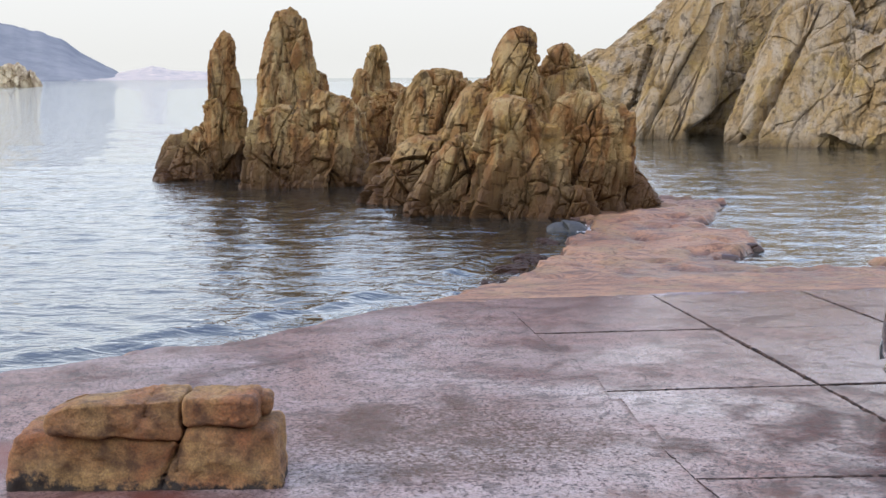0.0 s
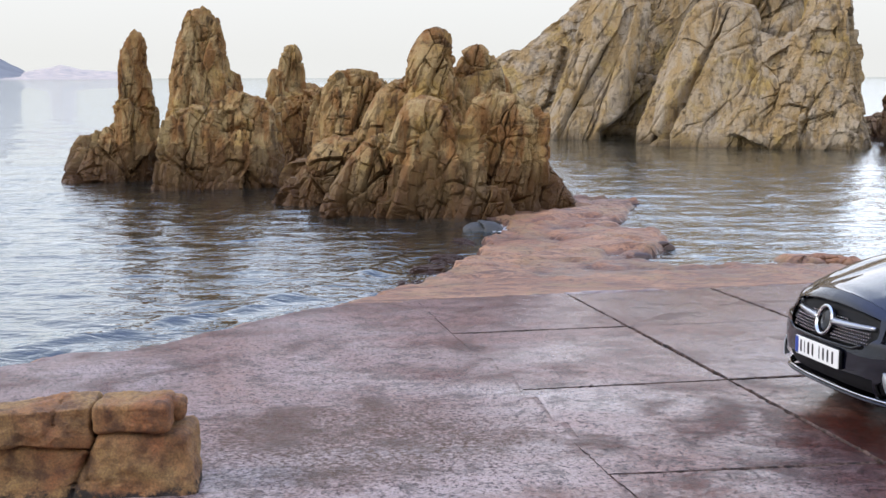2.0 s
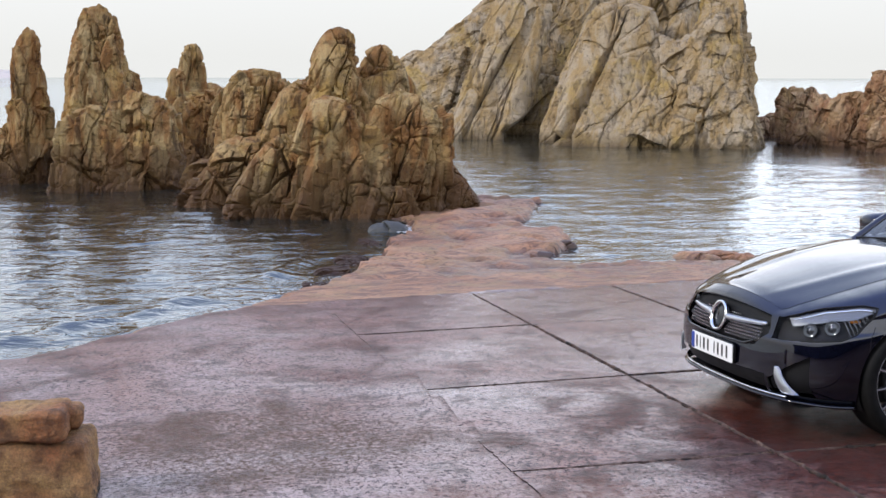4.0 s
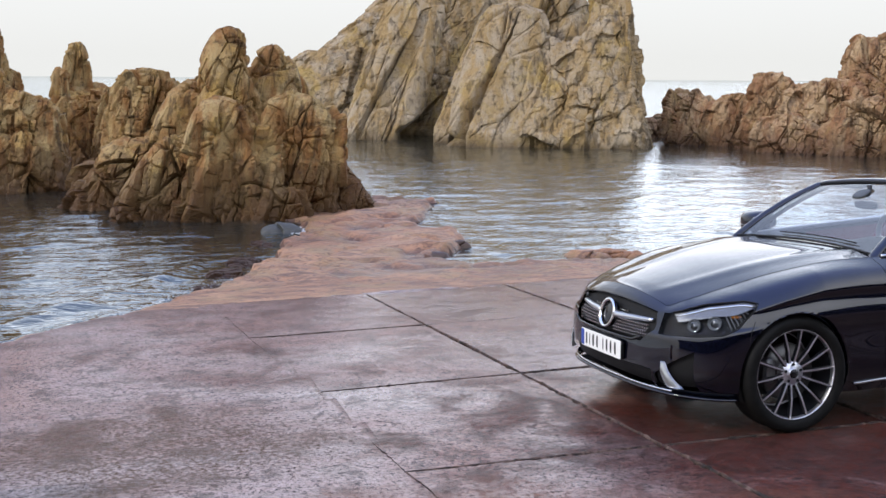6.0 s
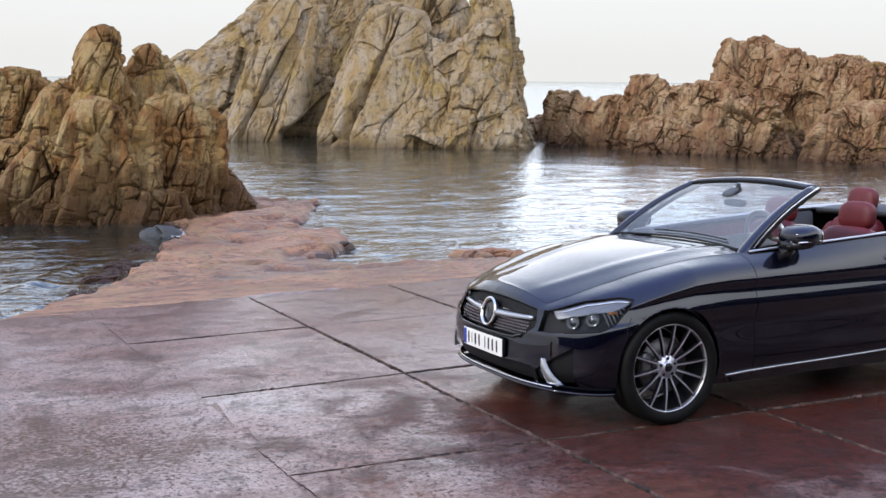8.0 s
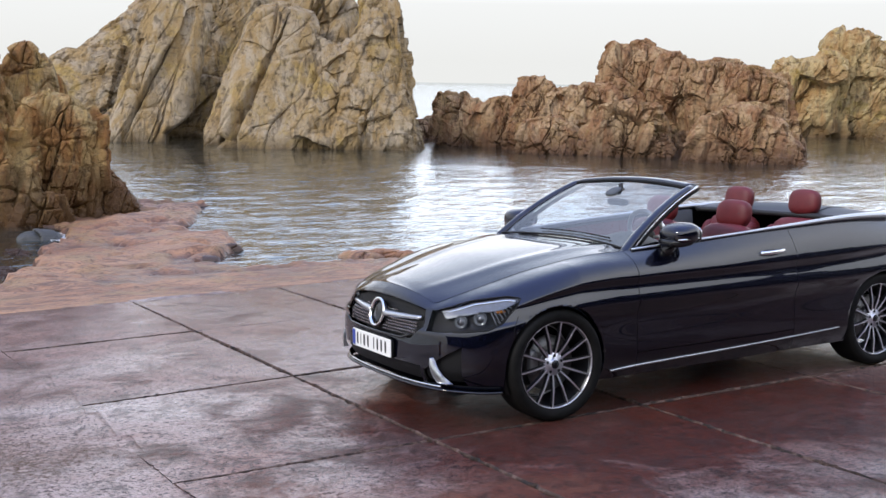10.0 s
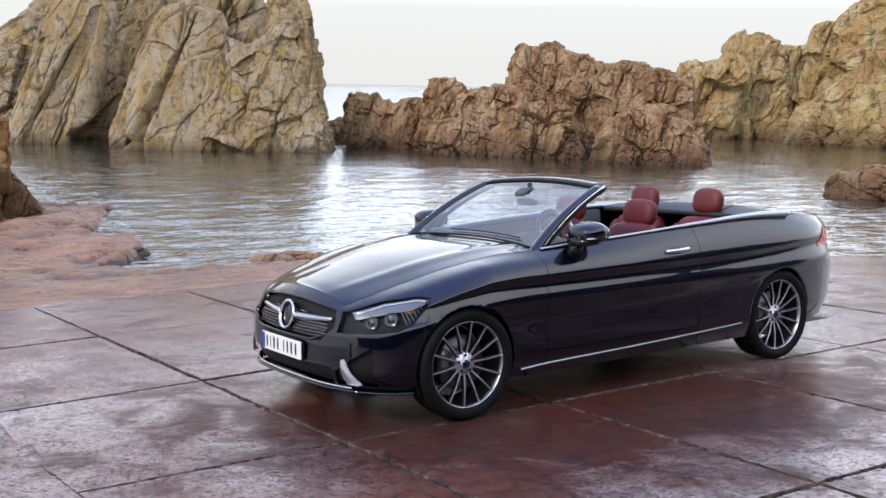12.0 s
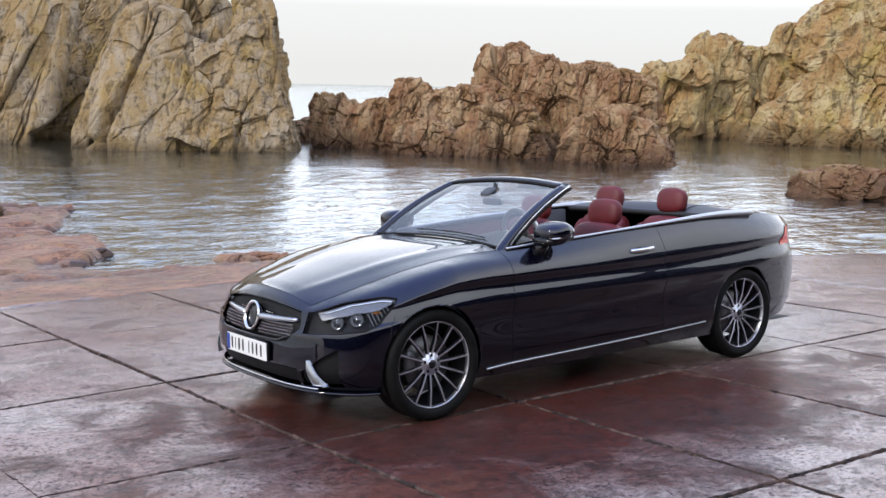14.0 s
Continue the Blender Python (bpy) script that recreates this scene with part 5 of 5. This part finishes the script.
def wheel_at(x, y, steer, sgn):
    w = 0.112
    rim = lathe([(0.210, -0.10), (0.242, -0.08), (0.250, 0.05), (0.251, 0.088), (0.2555, 0.095), (0.2585, 0.090), (0.254, 0.05), (0.242, -0.10)], 96)
    ob = part("wheel", rim, ALLOY, car, "multi-spoke dark and machined alloy wheel")
    tyre = lathe([(0.248, -0.085), (0.262, -0.104), (0.295, -0.114), (0.318, -0.106), (0.329, -0.088), (0.332, -0.05), (0.333, 0.0), (0.332, 0.05), (0.329, 0.088), (0.318, 0.106), (0.298, 0.113), (0.272, 0.107), (0.2585, 0.096), (0.252, 0.085)], 96)
    part("tyre", tyre, RUBBER, ob, "black low-profile tyre")
    barrel = lathe([(0.246, 0.07), (0.232, 0.02), (0.218, -0.09)], 72)
    part("barrel", barrel, ALLOY_DARK, ob)
    disc = lathe([(0.06, 0.012), (0.165, 0.012), (0.165, -0.012), (0.06, -0.012)], 60)
    part("brake_disc", disc, DISC, ob, "bare steel brake disc")
    part("caliper", pillow(0.13, 0.01, 0.02, 0.03, 0.035, 0.075, 4), mat("caliper_grey", (0.2, 0.2, 0.21), 0.4, 0.6), ob)
    for i in range(14):
        sp = new("spoke", SPOKE)
        sp.parent = ob
        sp.matrix_local = Matrix.Rotation(2 * math.pi * i / 14 + 0.1, 4, "Y")
    hub = lathe([(0.0001, 0.072), (0.030, 0.070), (0.034, 0.062), (0.036, 0.056), (0.066, 0.060), (0.072, 0.048), (0.072, 0.0)], 48)
    part("hub", hub, ALLOY, ob)
    part("hub_cap", lathe([(0.0001, 0.077), (0.024, 0.075), (0.030, 0.066)], 32), mat("cap_dark", (0.03, 0.03, 0.035), 0.2, 0.7), ob, "dark hub cap")
    for i in range(5):
        a = 2 * math.pi * i / 5 + 0.3
        b = lathe([(0.0001, 0.058), (0.009, 0.060), (0.010, 0.063)], 14)
        bmesh.ops.translate(b, verts=b.verts[:], vec=(0.051 * math.cos(a), 0.001, 0.051 * math.sin(a)))
        part("wheel_bolt", b, ALLOY_DARK, ob)
    ob.matrix_local = Matrix.Translation((x, sgn * y, 0.333)) @ pose(0, 0, 0, 0, 0, steer + (0 if sgn == 1 else 180))
    return ob


wheel_at(0, 0.783, 0, 1)
wheel_at(0, 0.783, 0, -1)
wheel_at(-2.84, 0.783, 0, 1)
wheel_at(-2.84, 0.783, 0, -1)


# --- windscreen ---
def screen(p, q):
    """p from the cowl (0) to the header (1), q across."""
    bow = 1 - q * q
    base = np.stack([-0.655 - 0.06 * bow, 0.675 * q, 0.962 + 0.022 * bow], -1)
    head_ = np.stack([-1.275 - 0.045 * (1 - bow) * 0 - 0.03 * bow, 0.575 * q, 1.318 + 0.030 * bow], -1)
    mid_ = base + (head_ - base) * p[..., None]
    mid_[..., 0] += 0.03 * 4 * p * (1 - p) * 0.6
    mid_[..., 2] += 0.045 * 4 * p * (1 - p) * 0.55
    return mid_


pp, qq = np.meshgrid(np.linspace(0, 1, 24), np.linspace(-1, 1, 36), indexing="ij")
ws = part("windscreen", sheet_mesh(screen(pp, qq)), GLASS, car, "clear raked windscreen glass")
ws.visible_shadow = False
for sgn in (1, -1):
    pts = [tuple(screen(np.array(p), np.array(sgn * 1.02)) + np.array([-0.012, sgn * 0.012, 0.0])) for p in np.linspace(-0.10, 1.0, 22)]
    part("screen_pillar", tube(pts, [0.040 - 0.010 * i / 21 for i in range(22)], 12, 0.7), PAINT, car, "body-coloured windscreen pillar")
    pts = [tuple(screen(np.array(p), np.array(sgn * 1.02)) + np.array([-0.052, sgn * 0.030, 0.004])) for p in np.linspace(0.02, 1.0, 22)]
    part("pillar_trim", tube(pts, 0.009, 8), CHROME, car, "bright pillar trim")
    pts = [tuple(screen(np.array(p), np.array(sgn * 1.0)) + np.array([-0.085, sgn * 0.012, -0.012])) for p in np.linspace(0.05, 1.0, 22)]
    part("pillar_seal", tube(pts, 0.016, 8), TRIM, car)
pts = [tuple(screen(np.array(1.0), np.array(q)) + np.array([-0.035, 0, 0.006])) for q in np.linspace(-1.03, 1.03, 40)]
part("screen_header", tube(pts, 0.045, 12, 0.42), PAINT, car, "body-coloured windscreen header rail")
pts = [tuple(screen(np.array(0.985), np.array(q)) + np.array([0.002, 0, 0.002])) for q in np.linspace(-1.0, 1.0, 40)]
part("header_seal", tube(pts, 0.012, 8), TRIM, car)
pts = [tuple(screen(np.array(0.0), np.array(q)) + np.array([0.012, 0, 0.004])) for q in np.linspace(-1.0, 1.0, 40)]
part("cowl", tube(pts, 0.012, 8, 0.6), TRIM, car)
for q0, q1 in ((-0.45, 0.15), (0.15, 0.72)):
    pts = [tuple(screen(np.array(0.05), np.array(q)) + np.array([0.006, 0, 0.014])) for q in np.linspace(q0, q1, 12)]
    part("wiper", tube(pts, 0.0045, 6), TRIM, car, "black wiper blade")

# --- belt line trim ---
for sgn in (1, -1):
    ss = np.linspace(7.05, 10.9, 60)
    e = curve(TOP, ss)
    pts = [(p[0], sgn * (p[1] + 0.004), p[2] + 0.004) for p in e]
    part("belt_trim", tube(pts, [0.014 + 0.034 * max(0, (i - 20) / 39) for i in range(60)], 8, 0.55), SILVER, car, "bright belt line trim")
pts = [(-2.98 - 0.10 * (1 - (q / 0.75) ** 2), q, 1.062 + 0.030 * (1 - (q / 0.75) ** 2)) for q in np.linspace(-0.75, 0.75, 30)]
part("belt_trim", tube(pts, 0.030, 8, 0.35), SILVER, car, "bright belt line trim")

# --- cabin ---
bm = bmesh.new()
tub = [(-0.70, 0.66, 0.955), (-1.3, 0.735, 0.985), (-2.0, 0.745, 1.025), (-2.55, 0.72, 1.05)]
rows_ = []
for x, y, z in tub:
    rows_.append([bm.verts.new((x, yy, zz)) for yy, zz in ((y + 0.04, z), (y, z - 0.01), (y - 0.04, 0.62), (y - 0.10, 0.30), (-(y - 0.10), 0.30), (-(y - 0.04), 0.62), (-y, z - 0.01), (-(y + 0.04), z))])
for a, b in zip(rows_, rows_[1:]):
    for q in range(7):
        bm.faces.new((a[q], a[q + 1], b[q + 1], b[q]))
bmesh.ops.recalc_face_normals(bm, faces=bm.faces[:])
part("cabin_lining", bm, CABIN, car)
for sgn in (1, -1):
    ss = np.linspace(7.2, 9.6, 30)
    e = curve(TOP, ss)
    P = np.array([[(p[0], sgn * (p[1] - 0.055), p[2] - 0.035), ] for p in e])[:, 0]
    P2 = P.copy()
    P2[:, 2] -= 0.17
    P2[:, 1] -= sgn * 0.03
    bm = sheet_mesh(np.stack([P, P2]))
    part("door_card", bm, LEATHER, car, "red leather door lining")
    pts = [(p[0], sgn * (p[1] - 0.04), p[2] - 0.012) for p in e]
    part("door_rail", tube(pts, 0.034, 8, 0.5), CABIN, car)


def dash_point(p, q):
    x = -0.72 - 0.42 * p
    z = 0.955 + 0.03 * np.sin(np.minimum(p, 0.8) * 3.2) - 0.22 * np.clip(p - 0.75, 0, 1) ** 1.2 * 3
    z = z + 0.045 * np.exp(-((q * 0.7 - 0.37) / 0.16) ** 2) * np.clip(p * 2, 0, 1)
    return np.stack([x, 0.69 * q, z], -1)


pp, qq = np.meshgrid(np.linspace(0, 1, 24), np.linspace(-1, 1, 50), indexing="ij")
part("dashboard", sheet_mesh(dash_point(pp, qq)), DASH, car, "grey dashboard top")
rim_pts = [(-1.13 + 0.055 * math.sin(a), 0.37 + 0.185 * math.cos(a), 0.985 + 0.175 * math.sin(a)) for a in np.linspace(0, 2 * math.pi, 40, endpoint=False)]
wheel_rim = part("steering_wheel", tube(rim_pts, 0.017, 10, 1, True), SILVER, car, "steering wheel with a bright rim")
part("steering_hub", pillow(-1.11, 0.37, 0.98, 0.03, 0.075, 0.06, 3), CABIN, wheel_rim)
for a in (0.1, math.pi - 0.1, -math.pi / 2):
    part("steering_spoke", tube([(-1.11, 0.37, 0.98), (-1.13 + 0.055 * math.sin(a), 0.37 + 0.18 * math.cos(a), 0.985 + 0.17 * math.sin(a))], 0.014, 6), SILVER, wheel_rim)
mirror_in = part("interior_mirror", pillow(-1.17, 0, 1.200, 0.016, 0.105, 0.026, 4), DASH, car, "black interior mirror")
part("mirror_stalk", tube([(-1.20, 0, 1.33), (-1.18, 0, 1.25)], 0.016, 8), CABIN, mirror_in)
part("sensor_box", pillow(-1.13, 0.0, 1.275, 0.05, 0.055, 0.012, 3.5, 30), DASH, mirror_in)
for sgn in (1, -1):
    part("sun_visor", pillow(-1.30, sgn * 0.33, 1.315, 0.05, 0.18, 0.012, 5, 10), CABIN, car)


def seat_at(x, y, wide, rear=False):
    cush = pillow(x + 0.20, y, 0.52, 0.27, wide, 0.10, 4, -6)
    ob = part("seat", cush, LEATHER, car, "red leather seat with a rounded headrest")
    top = 0.98 if not rear else 1.00
    part("seat_back", pillow(x - 0.07, y, 0.755, 0.095, wide, 0.285, 4, -16, 36), LEATHER, ob, "red leather seat back")
    for s2 in (1, -1):
        part("bolster", pillow(x - 0.045, y + s2 * (wide - 0.035), 0.74, 0.105, 0.05, 0.24, 3, -16), LEATHER, ob)
        part("headrest_post", tube([(x - 0.15, y + s2 * 0.06, 1.00), (x - 0.165, y + s2 * 0.06, 1.08)], 0.007, 6), CHROME, ob)
    hr = part("headrest", pillow(x - 0.175, y, 1.105 + (0.045 if rear else 0), 0.058, 0.148 if not rear else 0.135, 0.098, 3.0, -10, 36), LEATHER, ob, "red leather headrest")
    part("headrest_seam", tube([(x - 0.175 + 0.057 * 0.9, y + q * 0.12, 1.10 + (0.03 if rear else 0) + 0.02 * q * q) for q in np.linspace(-0.8, 0.8, 9)], 0.0025, 5), CABIN, hr)
    return ob


seat_at(-1.74, 0.37, 0.255)
seat_at(-1.74, -0.37, 0.255)
seat_at(-2.53, 0.31, 0.25, True)
seat_at(-2.51, -0.33, 0.25, True)


def cover_point(p, q):
    """The folded roof's cover behind the rear seats."""
    x = -2.62 - 0.40 * p - 0.08 * (1 - q * q) * (1 - 0.3 * p)
    z = 1.055 + 0.055 * np.sin(np.clip(p, 0, 1) * math.pi * 0.9) * (1 - 0.6 * q * q) + 0.01
    return np.stack([x, 0.755 * q, z], -1)


pp, qq = np.meshgrid(np.linspace(0, 1, 24), np.linspace(-1, 1, 44), indexing="ij")
part("roof_cover", sheet_mesh(cover_point(pp, qq)), CLOTH, car, "dark cover over the folded soft top")
pts = [tuple(cover_point(np.array(0.0), np.array(q)) + np.array([0.01, 0, -0.012])) for q in np.linspace(-0.97, 0.97, 30)]
part("cover_edge", tube(pts, 0.022, 8), CABIN, car)
for q in (0.55, -0.55):
    pts = [tuple(cover_point(np.array(p), np.array(q)) + np.array([0, 0, 0.002])) for p in np.linspace(0.02, 0.98, 14)]
    part("cover_seam", tube(pts, 0.004, 6), CABIN, car)

# --- door mirrors, handles, lamps, strips ---
for sgn in (1, -1):
    def sided2(b):
        return b if sgn == 1 else flip_y(b)
    mx_, my_ = -0.94, 0.875
    wing = part("wing_mirror", sided2(pillow(mx_, my_, 1.050, 0.110, 0.122, 0.070, 2.6, 6, 32)), PAINT, car, "dark door mirror with a bright strip")
    part("mirror_base", sided2(pillow(mx_ + 0.02, my_ - 0.01, 1.005, 0.094, 0.105, 0.034, 3, 4)), BLACK, wing)
    part("mirror_strip", sided2(tube([(mx_ + 0.092 - 0.012 * q, my_ - 0.065 + 0.17 * q, 1.012 + 0.012 * q) for q in np.linspace(0, 1, 10)] + [(mx_ + 0.02, my_ + 0.113, 1.026), (mx_ - 0.06, my_ + 0.105, 1.028)], 0.006, 8)), CHROME, wing, "bright mirror strip")
    part("mirror_foot", sided2(tube([(mx_ + 0.06, 0.79, 0.915), (mx_ + 0.05, 0.82, 0.955), (mx_ + 0.03, my_ - 0.03, 1.0)], [0.050, 0.042, 0.036], 10)), BLACK, wing)
    part("mirror_glass", sided2(pillow(mx_ - 0.095, my_, 1.045, 0.006, 0.095, 0.055, 3)), mat("mirror_silver", (0.8, 0.8, 0.8), 0.03, 1.0), wing)
    door = doors[0 if sgn == 1 else 1]
    hx = np.linspace(-1.64, -1.86, 14)
    bow = [0.012 + 0.022 * math.sin(math.pi * i / 13) for i in range(14)]
    hz = np.linspace(0.882, 0.892, 14)
    hy = [0.872 + b for b in bow]
    part("door_handle", sided2(tube(list(zip(hx, hy, hz)), 0.013, 10, 1.1)), CHROME, door, "bright chrome door handle")
    part("handle_recess", sided2(pillow(-1.75, 0.873, 0.878, 0.075, 0.010, 0.028, 3)), BLACK, door)
    ss = np.linspace(s_at(-0.40), s_at(-2.40), 50)
    e = wall_out(ss, np.linspace(0.095, 0.16, 50), np.full(ss.shape, 0.006))
    part("sill_strip", sided2(tube([tuple(p) for p in e], [0.0075 - 0.0035 * i / 49 for i in range(50)], 8)), SILVER, car, "bright sill strip")
    # tail lamp
    def tail_in(P):
        return (P[..., 0] < -3.36) & (P[..., 2] > 0.80) & (P[..., 2] < 0.80 + 0.13 * np.clip((-3.32 - P[..., 0]) / 0.2, 0, 1)) & (np.abs(P[..., 1]) > 0.35)
    part("tail_lamp", sided2(patch(tail_in, 11.3, 14.6, 0.55, 0.95, 0.004, 120, 60)), TAIL, car, "red tail lamp")
    # black inner skin behind the panel gaps
    S, V = np.meshgrid(np.linspace(5.6, 12.4, 60), np.linspace(0.02, 0.98, 24))
    P = wall_out(S, V, np.full(S.shape, -0.012))
    r_ok = np.ones(centre_of(P).shape[:2], bool)
    for ax, az, ar in ARCHES:
        cc = centre_of(P)
        r_ok &= np.hypot(cc[..., 0] - ax, cc[..., 2] - az) > ar + 0.06
    part("inner_skin", sided2(sheet_mesh(P, r_ok)), TRIM, car)

# ======== cracked stone block of the old sea wall ========
def stone_piece(name, size, centre, salt, parent, round_, shape=None, cracks=(), n=130):
    """A weathered block with rounded arrises. shape(W) bends it; cracks: lines of (x, z) cut into its face."""
    hx, hy, hz = [q / 2 for q in size]
    verts, faces = [], []
    for axis in range(3):
        for sgn in (-1, 1):
            a, b = [q.ravel() for q in np.meshgrid(np.linspace(-1, 1, n), np.linspace(-1, 1, n))]
            g = np.zeros((n * n, 3))
            g[:, axis], g[:, (axis + 1) % 3], g[:, (axis + 2) % 3] = sgn, a, b
            f = grid_faces(n, n) + len(verts) * n * n
            faces.append(f if sgn > 0 else f[:, ::-1])
            verts.append(g)
    co = np.round(np.concatenate(verts), 6)
    co, back = np.unique(co, axis=0, return_inverse=True)
    back = back.ravel()
    half = np.array([hx, hy, hz])
    q = co * half
    core = np.clip(q, -(half - round_), half - round_)
    d = q - core
    ln = np.linalg.norm(d, axis=1)
    nrm = np.where(ln[:, None] > 1e-9, d / np.maximum(ln, 1e-9)[:, None], 0)
    W = core + nrm * np.minimum(ln, round_)[:, None] + np.array(centre)
    if shape:
        W = shape(W)
    W = W + nrm * (0.020 * fbm(W * 3.5, 4, salt) + 0.006 * fbm(W * 18, 4, salt + 9))[:, None]
    for line, deep in cracks:
        wob = 0.012 * fbm(W * 9, 3, salt + 4)
        near = np.full(len(W), 9.0)
        for (x0, z0), (x1, z1) in zip(line, line[1:]):
            dx, dz = x1 - x0, z1 - z0
            t = np.clip(((W[:, 0] - x0) * dx + (W[:, 2] - z0) * dz) / (dx * dx + dz * dz), 0, 1)
            near = np.minimum(near, np.hypot(W[:, 0] + wob - x0 - t * dx, W[:, 2] + wob - z0 - t * dz))
        W = W - nrm * (deep * np.exp(-(near / 0.008) ** 2) + 0.12 * deep * np.exp(-(near / 0.03) ** 2))[:, None]
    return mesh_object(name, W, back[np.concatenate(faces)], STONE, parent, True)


def lower_shape(W):
    """Its top sinks towards the crack and stands level beyond it."""
    W = W.copy()
    up_ = np.clip(W[:, 2] / 0.3, 0, 1)
    tall = np.interp(W[:, 0], [-0.68, -0.45, 0.10, 0.15, 0.18, 0.60], [0.27, 0.30, 0.225, 0.24, 0.305, 0.30])
    W[:, 2] = np.where(W[:, 2] > 0, W[:, 2] * tall / 0.305, W[:, 2])
    W[:, 0] *= 1.0 - 0.04 * up_
    W[:, 1] += 0.04 * up_
    return W


def wedge_shape(W):
    """A capping stone, thin at one end."""
    W = W.copy()
    f = (W[:, 2] - 0.26) / 0.20
    low_ = np.interp(W[:, 0], [-0.46, 0.15], [0.295, 0.225])
    high_ = np.interp(W[:, 0], [-0.46, -0.36, 0.15], [0.385, 0.425, 0.445])
    W[:, 2] = low_ + f * (high_ - low_)
    W[:, 1] += 0.03 * np.sin(W[:, 0] * 4)
    return W


stone = new("stone_block")
stone.matrix_world = pose(-1.41, 4.88, ramp_z(-1.41, 4.9), 0, 0, 0)
tagged(stone, "cracked weathered ochre stone block on the edge of the slipway", "stone")
main_crack = [(0.055, -0.02), (0.075, 0.07), (0.125, 0.18), (0.165, 0.31), (0.15, 0.40), (0.155, 0.55)]
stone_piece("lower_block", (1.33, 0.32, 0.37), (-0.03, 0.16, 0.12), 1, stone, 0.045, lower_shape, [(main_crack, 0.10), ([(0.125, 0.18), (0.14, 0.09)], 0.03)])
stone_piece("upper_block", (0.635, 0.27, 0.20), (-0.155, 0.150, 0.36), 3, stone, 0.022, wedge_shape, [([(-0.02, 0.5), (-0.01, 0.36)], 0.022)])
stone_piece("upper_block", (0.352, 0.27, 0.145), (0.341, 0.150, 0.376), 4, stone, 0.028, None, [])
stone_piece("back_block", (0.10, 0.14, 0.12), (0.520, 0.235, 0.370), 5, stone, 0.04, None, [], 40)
